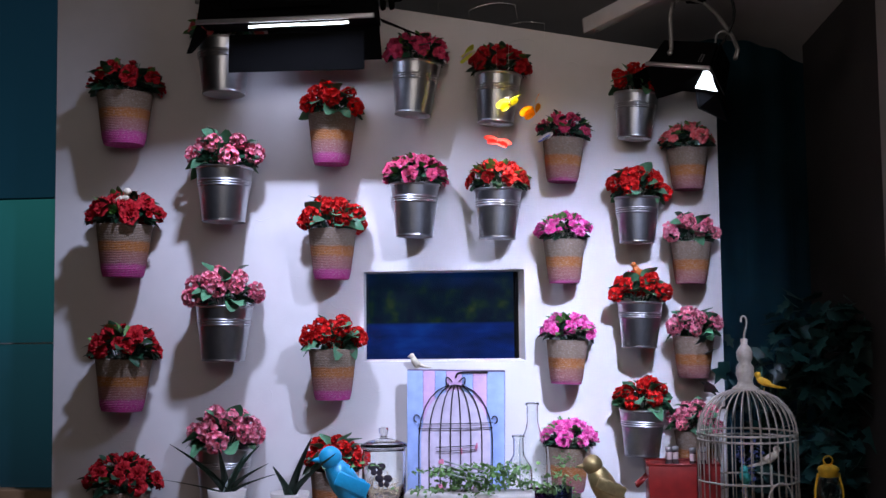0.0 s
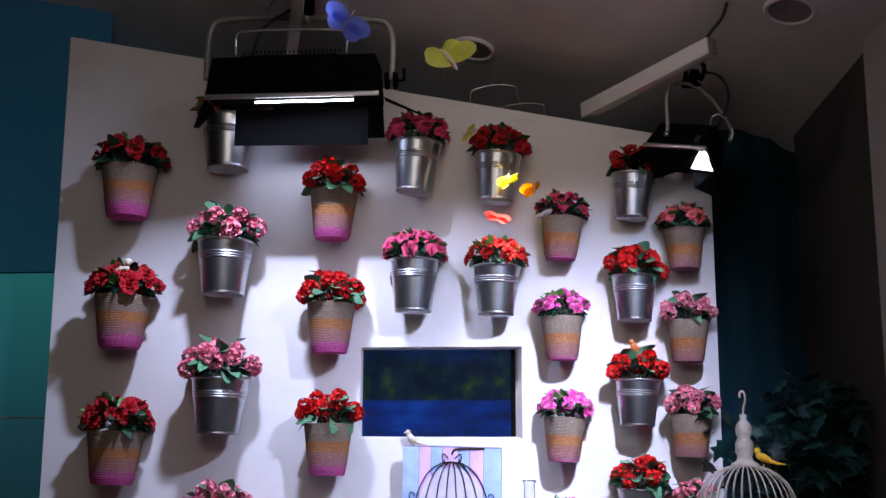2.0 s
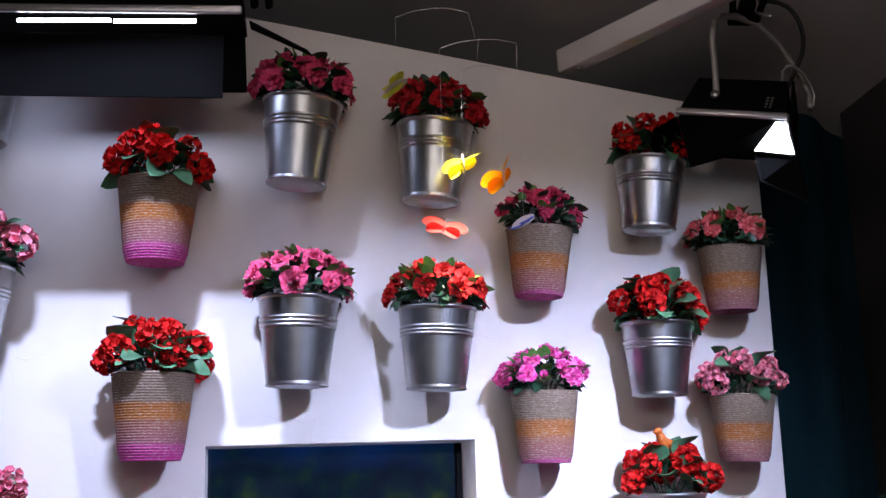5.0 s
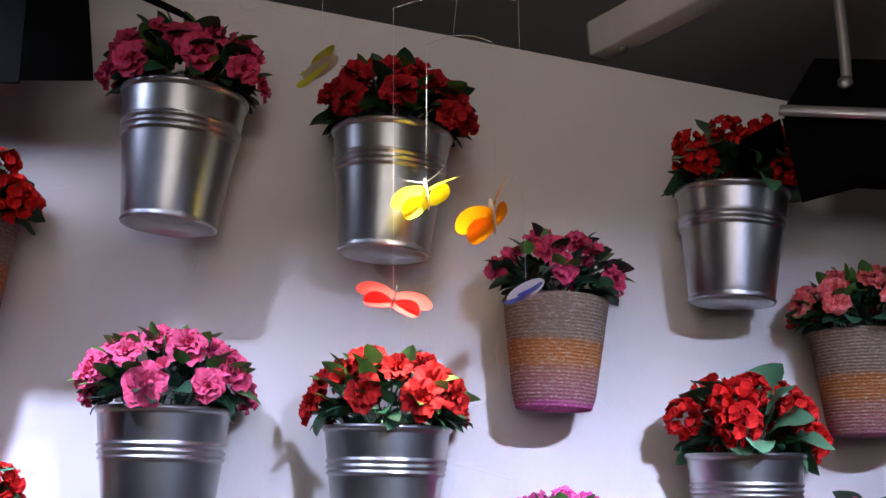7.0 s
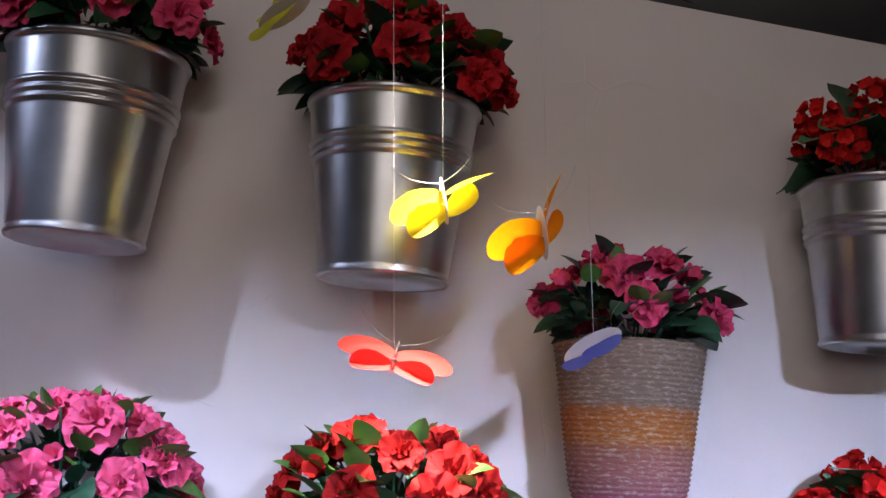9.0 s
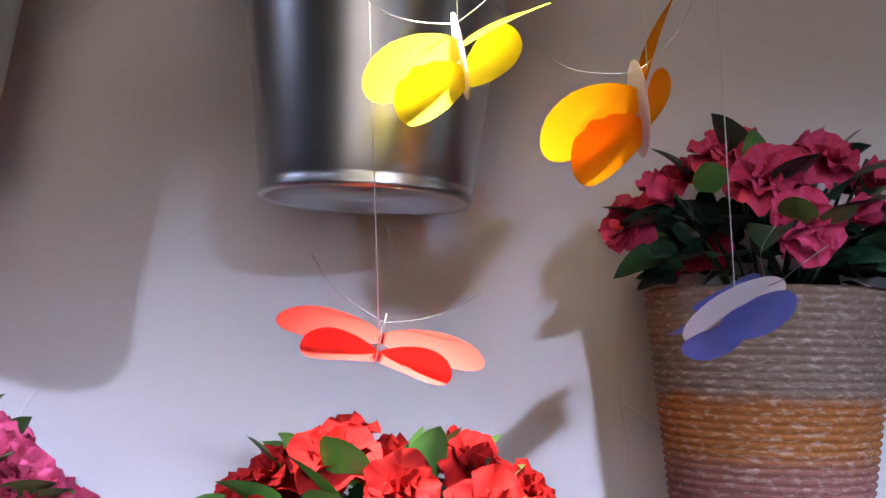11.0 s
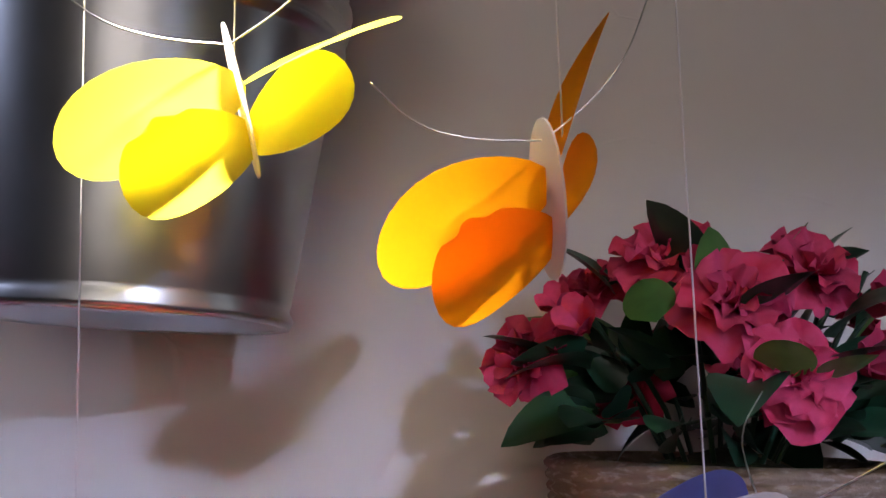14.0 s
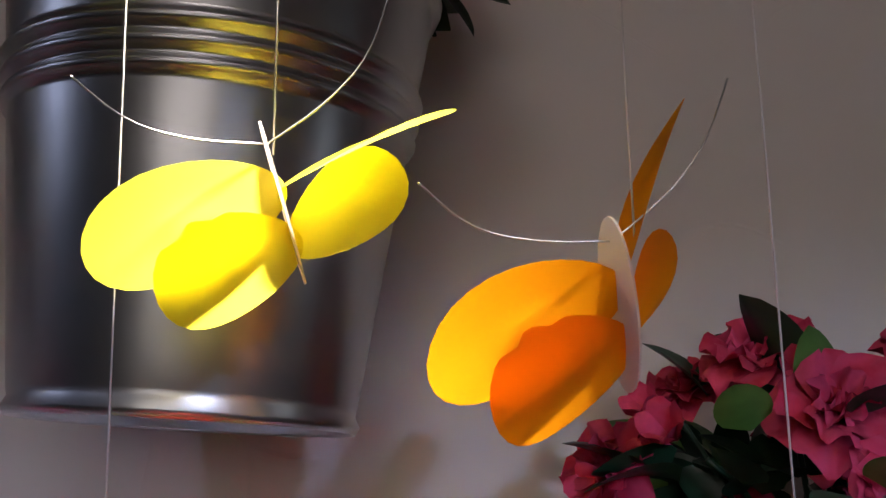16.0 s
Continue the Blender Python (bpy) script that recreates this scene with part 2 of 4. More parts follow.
def top_z(x):
    return 2.716 - 0.1975 * x


def set_wall():
    bm = bmesh.new()
    xs = [WL, OX0, OX1, WR]
    v = {}
    for k, y in enumerate((0.0, TH)):
        for i, x in enumerate(xs):
            if k == 1 and i == 2:
                x -= 0.040
            for j, z in enumerate((0.0, OZ0, OZ1, top_z(xs[i]))):
                zz = z
                if k == 1 and i in (1, 2) and j in (1, 2):
                    zz = z + (0.012 if j == 1 else -0.010)
                v[k, i, j] = bm.verts.new((x, y, zz))
    for k in (0, 1):
        for i in range(3):
            for j in range(3):
                if (i, j) != (1, 1):
                    bm.faces.new([v[k, i, j], v[k, i + 1, j], v[k, i + 1, j + 1], v[k, i, j + 1]])
    ring = [(i, 0) for i in range(4)] + [(3, j) for j in range(1, 4)] + [(i, 3) for i in (2, 1, 0)] + [(0, j) for j in (2, 1)]
    for loop in (ring, [(1, 1), (2, 1), (2, 2), (1, 2)]):
        for a, c in zip(loop, loop[1:] + loop[:1]):
            bm.faces.new([v[0, a[0], a[1]], v[0, c[0], c[1]], v[1, c[0], c[1]], v[1, a[0], a[1]]])
    return structure("wall_set", bm, PLASTER, "white troweled plaster studio wall with a screen opening")


set_wall()


def ceil_z(x, y=0.0):
    return 2.97 - 0.20 * x - 0.15 * y


def slab(corners, thick, axis):
    """A board between four corners, thick along axis."""
    bm = bmesh.new()
    a = [bm.verts.new(c) for c in corners]
    b = [bm.verts.new(Vector(c) + Vector(axis) * thick) for c in corners]
    n = len(a)
    bm.faces.new(a)
    bm.faces.new(b[::-1])
    for k in range(n):
        bm.faces.new((a[k], a[(k + 1) % n], b[(k + 1) % n], b[k]))
    return bm


XL, XR, YF, YB = -3.4, 1.86, -4.6, 0.62
structure("floor", slab([(XL, YF, 0), (XR + 0.4, YF, 0), (XR + 0.4, YB, 0), (XL, YB, 0)], 0.1, (0, 0, -1)), WOOD, "brown wooden studio floor")
structure("ceiling", slab([(x, y, ceil_z(x, y)) for x, y in ((XL, YF), (XR + 0.5, YF), (XR + 0.5, YB), (XL, YB))], 0.1, (0, 0, 1)), CEIL, "grey painted sloping ceiling")


def wall_board(name, ends, axis, material, label):
    (xa, ya), (xb, yb) = ends
    structure(name, slab([(xa, ya, 0), (xb, yb, 0), (xb, yb, ceil_z(xb, yb)), (xa, ya, ceil_z(xa, ya))], 0.1, axis), material, label)


wall_board("wall_back", ((XL, YB), (XR + 0.5, YB)), (0, 1, 0), NAVY, "dark navy wall behind the set")
wall_board("wall_left", ((XL, YF), (XL, YB)), (-1, 0, 0), DARKWALL, "dark grey painted side wall")
wall_board("wall_right", ((1.70, 0.35), (2.29, YF)), (1, 0, 0), DARKWALL, "dark grey painted side wall")
# Unseen wall added so the metal buckets have a room to reflect.
wall_board("wall_front", ((XL, YF), (XR + 0.5, YF)), (0, -1, 0), DARKWALL, "unseen dark grey wall added opposite the set")

# ---- plants' pieces ----


def petal(b, m, length, width, cup, ruffle, rng, nu=4, nv=4):
    """One bent petal from the origin along x, joined into b by the pose m."""
    ph = rng.uniform(0, 6)
    grid = []
    for i in range(nu + 1):
        u = i / nu
        w = width * math.sin(math.pi * (0.12 + 0.54 * u)) ** 0.8
        row = []
        for j in range(nv + 1):
            s = 2 * j / nv - 1
            x = length * u * (1 - 0.32 * s * s * u * u)
            z = cup * (u * u) * length + 0.16 * width * s * s + ruffle * u * u * math.sin(6.2 * s + ph + 2 * u)
            row.append(b.verts.new(m @ Vector((x, w * s, z))))
        grid.append(row)
    for i in range(nu):
        for j in range(nv):
            b.faces.new((grid[i][j], grid[i + 1][j], grid[i + 1][j + 1], grid[i][j + 1]))


def azalea(seed):
    """An open double flower that faces +z, about 6 cm across."""
    rng = random.Random(seed)
    b = bmesh.new()
    for n, L, W, lift, cup in ((5, 0.036, 0.019, 8, -0.16), (5, 0.033, 0.016, 26, -0.14), (4, 0.024, 0.009, 48, -0.05), (3, 0.016, 0.005, 70, 0.0)):
        o = rng.uniform(0, 360)
        for k in range(n):
            petal(b, pose(0, 0, 0.003, 0, 0, o + 360 * k / n + rng.uniform(-12, 12)) @ pose(0, 0, 0, rng.uniform(-15, 15), -lift + rng.uniform(-14, 14), 0), L * rng.uniform(0.88, 1.12), W * 1.12, cup, 0.0046, rng, 6, 8)
    return b


def bud(seed):
    rng = random.Random(seed)
    b = bmesh.new()
    for k in range(5):
        petal(b, pose(0, 0, 0, 0, 0, 72 * k) @ pose(0.002, 0, 0, 0, -78, 0), 0.026, 0.010, -0.25, 0.001, rng)
    return b


def pompon(seed):
    """A ball of many small florets, about 6 cm across."""
    rng = random.Random(seed)
    b = bmesh.new()
    N = 24
    for k in range(N):
        z = 1 - 1.75 * (k + 0.5) / N
        a = 2.4 * k
        d = Vector((math.sqrt(max(0, 1 - z * z)) * math.cos(a), math.sqrt(max(0, 1 - z * z)) * math.sin(a), z))
        base = Matrix.Translation(d * 0.020 * rng.uniform(0.85, 1.15)) @ d.to_track_quat("Z", "Y").to_matrix().to_4x4() @ pose(0, 0, 0, rng.uniform(-25, 25), rng.uniform(-25, 25), rng.uniform(0, 360))
        for q in range(5):
            petal(b, base @ pose(0, 0, 0, 0, 0, 72 * q + rng.uniform(-12, 12)) @ pose(0, 0, 0, 0, -rng.uniform(18, 50), 0), 0.0125, 0.0075, 0.2, 0.0018, rng, 2, 2)
    return b


def leaf_mesh(length, width, fold, bend, pointed, wavy=0.0):
    b = bmesh.new()
    grid = []
    for i in range(9):
        u = i / 8
        w = width * (math.sin(math.pi * u ** (0.8 if pointed else 0.62)) ** (1.0 if pointed else 0.6) if 0 < i < 8 else 0.03)
        row = []
        for j in range(5):
            s = j / 2 - 1
            row.append(b.verts.new((length * u, w * s, fold * w * abs(s) - bend * length * u * u + wavy * math.sin(9 * u + 3 * s) * abs(s))))
        grid.append(row)
    for i in range(8):
        for j in range(4):
            b.faces.new((grid[i][j], grid[i + 1][j], grid[i + 1][j + 1], grid[i][j + 1]))
    return b


BLOOMS = {}
for key, material in PETALS.items():
    maker = pompon if key in ("red", "palepink") else azalea
    BLOOMS[key] = [mesh_of("bloom_" + key, maker(11 + 7 * k + len(key)), material) for k in range(3)]
BLOOMS["salmon"] = [mesh_of("bloom_salmon", azalea(91 + k), PETALS["salmon"]) for k in range(2)]
BUDS = {key: mesh_of("bud_" + key, bud(5), material) for key, material in PETALS.items()}
OVAL = [mesh_of("leaf_oval", leaf_mesh(0.036, 0.0125, 0.25, bd, False), LEAF) for bd in (0.1, 0.35)]
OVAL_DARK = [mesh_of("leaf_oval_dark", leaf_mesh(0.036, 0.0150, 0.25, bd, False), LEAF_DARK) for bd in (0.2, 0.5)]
ROUND = [mesh_of("leaf_round", leaf_mesh(0.058, 0.029, 0.25, bd, False, 0.003), LEAF_PALE) for bd in (0.25, 0.55)]


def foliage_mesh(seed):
    """Inner mass of small leaves and stems, shade under the blooms coloured in dark."""
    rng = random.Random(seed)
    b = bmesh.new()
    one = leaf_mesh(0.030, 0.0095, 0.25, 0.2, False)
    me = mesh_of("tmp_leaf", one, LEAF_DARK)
    for i in range(95):
        el, az = math.asin(rng.uniform(0.05, 0.98)), rng.uniform(0, 6.283)
        d = Vector((math.cos(el) * math.cos(az), math.cos(el) * math.sin(az), math.sin(el)))
        p = Vector((d.x * 0.078, d.y * 0.066, 0.006 + d.z * 0.056)) * rng.uniform(0.75, 1.0)
        n0 = len(b.verts)
        b.from_mesh(me)
        b.verts.ensure_lookup_table()
        mm = Matrix.Translation(p) @ (d + Vector((rng.uniform(-0.6, 0.6), rng.uniform(-0.6, 0.6), rng.uniform(-0.5, 0.4)))).to_track_quat("X", "Z").to_matrix().to_4x4() @ pose(0, 0, 0, rng.uniform(-60, 60), 0, 0)
        for v in b.verts[n0:]:
            v.co = mm @ v.co
    for i in range(14):
        az = 2.4 * i
        tube([(0.02 * math.cos(az), 0.02 * math.sin(az), -0.01), (0.045 * math.cos(az), 0.04 * math.sin(az), 0.035), (0.07 * math.cos(az), 0.06 * math.sin(az), 0.05 + 0.02 * (i % 3))], 0.0014, 5, b, 1)
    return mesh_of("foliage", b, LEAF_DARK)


FOLIAGE = [foliage_mesh(4), foliage_mesh(9)]


def pot_body(kind, R, H, parent):
    r = R * 0.745
    if kind == "bucket":
        prof = [(0, -H + 0.006), (r - 0.006, -H + 0.006), (r - 0.004, -H), (r + 0.001, -H - 0.001), (r + 0.0025, -H + 0.002), (r + 0.0005, -H + 0.006)]
        for u in (0.05, 0.12, 0.25, 0.38, 0.5, 0.6, 0.625):
            prof.append((r + (R - r) * u, -H + H * u))
        for c in (0.655, 0.70, 0.745):
            for du, dr in ((-0.020, 0), (-0.009, 0.0022), (0, 0.0030), (0.009, 0.0022), (0.020, 0)):
                prof.append((r + (R - r) * (c + du) + dr, -H + H * (c + du)))
        prof += [(r + (R - r) * u, -H + H * u) for u in (0.775, 0.85, 0.93)] + [(R - (R - r) * 0.009 / H, -0.009), (R - (R - r) * 0.0055 / H, -0.0055), (R + 0.0015, -0.005), (R + 0.003, -0.001), (R + 0.0015, 0.002), (R - 0.002, 0.001), (R - 0.004, -0.006), (R - 0.008, -H * 0.3)]
        ob = part("bucket", lathe(prof, 48), ZINC, parent)
    else:
        coils = 32
        prof = [(0, -H + 0.002), (r * 0.55, -H), (r * 0.86, -H + 0.002)]
        for k in range(coils):
            u = (k + 0.5) / coils
            rr = r * (0.94 + 0.06 * min(1, u * 8)) + (R - r) * u
            h = H / coils
            for du, dr in ((-0.46, -0.0013), (-0.2, 0.0004), (0.12, 0.0009), (0.4, -0.0003)):
                prof.append((rr + dr, -H + H * u + du * h))
        prof += [(R - 0.004, 0.001), (R - 0.009, -0.004), (R - 0.012, -H * 0.3)]
        ob = part("basket", lathe(prof, 44), ROPE, parent)
    part("soil", lathe([(R * 0.9, -0.02), (R * 0.6, -0.006), (0, 0.006)], 20), SOIL, parent)
    return ob


LABELS = {"darkred": "dark red azaleas", "red": "bright red geraniums", "orange_red": "bright red azaleas", "crimson": "crimson pink azaleas", "pink": "pink azaleas", "magenta": "magenta azaleas", "palepink": "pale pink geraniums", "salmon": "salmon pink azaleas"}


def potted_flowers(kind, x, z, R, H, bloom, seed, tilt=0.0):
    """A pot hung on the wall, its rim centre at x, z, with a dome of blooms and leaves."""
    rng = random.Random(seed)
    y = -(R + 0.006)
    name = "bucket of" if kind == "bucket" else "dyed rope basket of"
    t = thing("wall_flower_pot", pose(x, y, z, 0, tilt, 0), ("galvanized steel " if kind == "bucket" else "grey, ochre and pink ") + name + " " + LABELS[bloom], "flower pot", "pots on the wall")
    pot_body(kind, R, H, t)
    round_leaf = bloom in ("red", "palepink")
    k = R / 0.085
    n = 11 if round_leaf else 23
    for i in range(n):
        u = (i + 0.5) / n
        el = math.asin(0.12 + 0.86 * u) + rng.uniform(-0.10, 0.10)
        az = 2.4 * i + rng.uniform(-0.35, 0.35) + seed
        d = Vector((math.cos(el) * math.cos(az), math.cos(el) * math.sin(az), math.sin(el)))
        if y + d.y * R * 1.25 > -0.03:
            d.y *= 0.45
        p = Vector((d.x * R * 1.22, d.y * R * 1.05, 0.012 + d.z * R * 0.98)) * 1.0
        s = k * rng.uniform(0.80, 1.10) * (0.78 if not round_leaf else 1.08)
        face = (d + Vector((0, -0.55, 0.1))).normalized()
        m = Matrix.Translation(p) @ face.to_track_quat("Z", "Y").to_matrix().to_4x4() @ pose(0, 0, 0, 0, 0, rng.uniform(0, 360)) @ Matrix.Scale(s, 4)
        small = not round_leaf and rng.random() < 0.16
        part("flower", BUDS[bloom] if small else rng.choice(BLOOMS[bloom]), None, t, m=m)
    m = 18 if round_leaf else 58
    for i in range(m):
        az = 2.4 * i + rng.uniform(-0.4, 0.4) + seed * 1.7
        el = rng.uniform(-0.28, 0.35) if i % 2 else rng.uniform(0.25, 1.2)
        d = Vector((math.cos(el) * math.cos(az), math.cos(el) * math.sin(az), math.sin(el)))
        if d.y > 0.2:
            d.y *= 0.3
        reach = R * (0.72 if round_leaf else rng.uniform(0.80, 1.06) if el < 0.25 else rng.uniform(0.92, 1.16))
        p = Vector((d.x * reach, d.y * reach, 0.016 + max(-0.01, d.z) * R * 0.85))
        mm = Matrix.Translation(p) @ d.to_track_quat("X", "Z").to_matrix().to_4x4() @ pose(0, 0, 0, rng.uniform(-40, 40), rng.uniform(-20, 15), rng.uniform(-25, 25)) @ Matrix.Scale(k * rng.uniform(0.8, 1.15), 4)
        # Low leaves get shade as dark green; darkred and crimson have mostly dark leaves.
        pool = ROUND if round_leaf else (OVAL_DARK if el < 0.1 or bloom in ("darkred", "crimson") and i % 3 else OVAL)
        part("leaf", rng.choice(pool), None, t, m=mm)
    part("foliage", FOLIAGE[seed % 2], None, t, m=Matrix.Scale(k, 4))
    return t


def pots():
    low, big = 0.085, 0.105
    cols = [
        ("basket", -0.887, 0.103, 0.192, [(2.372, "darkred"), (1.878, "darkred"), (1.384, "darkred"), (0.905, "darkred")]),
        ("bucket", -0.503, 0.104, 0.200, [(2.560, "salmon"), (2.082, "palepink"), (1.573, "palepink"), (1.060, "palepink")]),
        ("basket", -0.101, 0.088, 0.182, [(2.270, "red"), (1.847, "red"), (1.410, "red"), (0.975, "red")]),
        ("bucket", 0.205, 0.089, 0.190, [(2.452, "crimson", 4.8), (2.005, "pink")]),
        ("bucket", 0.507, 0.086, 0.176, [(2.398, "darkred", 4.2), (1.978, "orange_red")]),
        ("basket", 0.744, 0.075, 0.155, [(2.158, "crimson", 3.0), (1.793, "magenta"), (1.434, "magenta"), (1.056, "magenta")]),
        ("bucket", 1.005, 0.080, 0.160, [(2.313, "red", 4.2), (1.938, "red"), (1.566, "red"), (1.187, "red")]),
        ("basket", 1.190, 0.073, 0.146, [(2.110, "salmon"), (1.775, "palepink"), (1.443, "palepink"), (1.114, "palepink")]),
    ]
    seed = 3
    for kind, x, R, H, rows in cols:
        for z, bloom, *lean in rows:
            seed += 1
            rng = random.Random(seed)
            tilt = lean[0] if lean else rng.uniform(0.2, 2.4)
            potted_flowers(kind, x + H * math.sin(radians(tilt)) * 0.9, z, R, H, bloom, seed, tilt)


pots()

# ---- screen in the opening ----


def screen_mat():
    """A lake under dark woods, shown on a dim display."""
    m = bpy.data.materials.new("lake_picture")
    m.use_nodes = True
    nt = m.node_tree
    L = nt.links.new
    b = nt.nodes["Principled BSDF"]
    b.inputs["Base Color"].default_value = (0.004, 0.004, 0.006, 1)
    b.inputs["Roughness"].default_value = 0.12
    b.inputs["Specular IOR Level"].default_value = 0.2
    tc = nt.nodes.new("ShaderNodeTexCoord")
    sep = nt.nodes.new("ShaderNodeSeparateXYZ")
    L(tc.outputs["Object"], sep.inputs[0])
    n = nt.nodes.new("ShaderNodeTexNoise")
    n.inputs["Scale"].default_value, n.inputs["Detail"].default_value = 14, 9
    L(tc.outputs["Object"], n.inputs["Vector"])
    n2 = nt.nodes.new("ShaderNodeTexNoise")
    n2.inputs["Scale"].default_value, n2.inputs["Detail"].default_value = 5, 2
    L(tc.outputs["Object"], n2.inputs["Vector"])

    def ramp(src, stops):
        r = nt.nodes.new("ShaderNodeValToRGB")
        el = r.color_ramp.elements
        while len(el) < len(stops):
            el.new(0.5)
        for e, (p, c) in zip(el, stops):
            e.position, e.color = p, (*c, 1)
        L(src, r.inputs[0])
        return r.outputs[0]

    trees = ramp(n.outputs["Fac"], [(0.40, (0.0006, 0.004, 0.012)), (0.52, (0.001, 0.008, 0.015)), (0.62, (0.005, 0.018, 0.009)), (0.76, (0.022, 0.036, 0.008))])
    sky = ramp(n2.outputs["Fac"], [(0.3, (0.001, 0.005, 0.018)), (0.6, (0.002, 0.012, 0.06))])
    mp = nt.nodes.new("ShaderNodeMapping")
    mp.inputs["Scale"].default_value = (2, 1, 6)
    L(tc.outputs["Object"], mp.inputs["Vector"])
    nw = nt.nodes.new("ShaderNodeTexNoise")
    nw.inputs["Scale"].default_value, nw.inputs["Detail"].default_value = 2.5, 4
    L(mp.outputs[0], nw.inputs["Vector"])
    water = ramp(nw.outputs["Fac"], [(0.3, (0.001, 0.007, 0.04)), (0.55, (0.001, 0.014, 0.13)), (0.75, (0.002, 0.035, 0.24))])

    def mix(f, a, c):
        x = nt.nodes.new("ShaderNodeMix")
        x.data_type = "RGBA"
        L(f, x.inputs["Factor"])
        L(a, x.inputs["A"])
        L(c, x.inputs["B"])
        return x.outputs["Result"]

    def band(src, lo, hi):
        r = nt.nodes.new("ShaderNodeMapRange")
        r.inputs["From Min"].default_value, r.inputs["From Max"].default_value = lo, hi
        L(src, r.inputs["Value"])
        return r.outputs[0]

    wob = nt.nodes.new("ShaderNodeMath")
    wob.operation = "MULTIPLY_ADD"
    wob.inputs[1].default_value = 0.16
    L(n2.outputs["Fac"], wob.inputs[0])
    L(sep.outputs["Z"], wob.inputs[2])
    land = mix(band(wob.outputs[0], 0.17, 0.24), trees, sky)
    pic = mix(band(sep.outputs["Z"], -0.025, -0.035), land, water)
    L(pic, b.inputs["Emission Color"])
    b.inputs["Emission Strength"].default_value = 1.15
    return m


def television():
    t = thing("television", (0.283, 0.052, 1.53), "flat screen showing a dark blue forest lake, set in the wall", "screen")
    part("casing", box(0.590, 0.03, 0.345, (0, 0.02, 0), 0.004), BLACK, t)
    part("screen", box(0.556, 0.004, 0.322, (-0.006, 0.002, 0.0)), screen_mat(), t, smooth=False)
    part("bezel", box(0.010, 0.008, 0.335, (0.280, 0.003, 0), 0.002), BLACK, t)


television()

# ---- studio lights ----


def softlight():
    """Long fluorescent head with a yoke, a carrying handle and four flaps."""
    t = thing("studio_softlight", Matrix.Translation((-0.213, -0.27, 2.66)) @ Matrix.Scale(1.035, 4), "black fluorescent studio softlight with barn doors, hung from the ceiling", "studio light")
    part("housing", slab([(-0.305, -0.075, -0.085), (0.305, -0.075, -0.085), (0.29, -0.06, 0.06), (-0.29, -0.06, 0.06)], 0.15, (0, 1, 0)), BLACK, t, smooth=False)
    part("back_cover", box(0.34, 0.02, 0.11, (-0.01, -0.082, 0.0), 0.006), BLACK, t)
    vent = None
    for k in range(24):
        vent = box(0.004, 0.008, 0.012, (-0.165 + k * 0.0145, -0.088, 0.064), 0.001, vent)
    part("vent_ribs", vent, BLACK, t)
    part("rim", box(0.615, 0.012, 0.016, (0, -0.078, -0.090), 0.003), ALU, t)
    for k in (-1, 1):
        part("fluorescent_tube", tube([(-0.130 if k < 0 else 0.055, -0.055, -0.106), (0.049 if k < 0 else 0.215, -0.055, -0.104)], 0.0042, 10), TUBE, t)
    part("flap", box(0.467, 0.004, 0.130, (0.038, -0.066, -0.202), 0.0015, None, pose(0, 0, 0, 0, 0.6, 0)), BLACK, t, "black sheet metal barn door")
    part("flap", box(0.40, 0.004, 0.12, (0.10, 0.105, -0.135), 0.0015, None, pose(0, 0, 0, 25, 0, 0)), BLACK, t)
    part("flap", slab([(-0.31, -0.06, -0.09), (-0.31, 0.07, -0.09), (-0.37, 0.06, -0.16), (-0.35, -0.05, -0.19)], 0.004, (1, 0, 0)), BLACK, t, smooth=False)
    part("flap", slab([(0.315, 0.0, -0.082), (0.315, 0.04, -0.082), (0.44, 0.08, -0.125), (0.43, 0.05, -0.125)], 0.004, (0, 0, 1)), BLACK, t, smooth=False)
    part("yoke", tube([(-0.325, 0, 0.0), (-0.325, 0, 0.20), (-0.27, 0, 0.235), (0.28, 0, 0.215), (0.345, 0, 0.18), (0.34, 0, -0.02)], 0.012, 10, None, 2), GREY, t)
    part("handle", tube([(-0.20, -0.07, 0.06), (-0.205, -0.075, 0.135), (-0.18, -0.08, 0.15), (0.17, -0.08, 0.145), (0.195, -0.075, 0.13), (0.19, -0.07, 0.06)], 0.005, 8, None, 1), ALU, t)
    for k in (0, 1):
        part("yoke_knob", lathe([(0, 0), (0.03, 0), (0.032, 0.006), (0.028, 0.014), (0, 0.016)], 20, None, pose(0.318 + k * 0.03, 0, -0.02, 0, 90, 0)), BLACK, t)
    part("knob_lever", tube([(0.36, 0, -0.02), (0.385, 0, -0.02), (0.385, -0.01, 0.02)], 0.006, 8), BLACK, t)
    part("clamp", box(0.035, 0.04, 0.10, (0.04, 0, 0.275), 0.008, box(0.07, 0.03, 0.03, (0.03, 0, 0.31), 0.006)), BLACK, t)
    part("clamp_jaw", tube([(0.0, 0, 0.30), (-0.01, 0, 0.35), (0.03, 0, 0.38), (0.075, 0, 0.35), (0.07, 0, 0.30)], 0.010, 8, None, 1), BLACK, t)
    part("clamp_screw", tube([(-0.01, -0.01, 0.30), (-0.055, -0.02, 0.27)], 0.005, 8), ALU, t)
    part("spigot", tube([(0.03, 0, 0.20), (0.03, 0, 0.26)], 0.014, 10), ALU, t)
    part("power_cable", tube([(-0.15, -0.05, 0.06), (-0.12, -0.06, 0.17), (0.0, -0.03, 0.25), (0.02, 0.02, 0.36), (-0.03, 0.05, 0.42)], 0.006, 8, None, 2), CABLE, t)
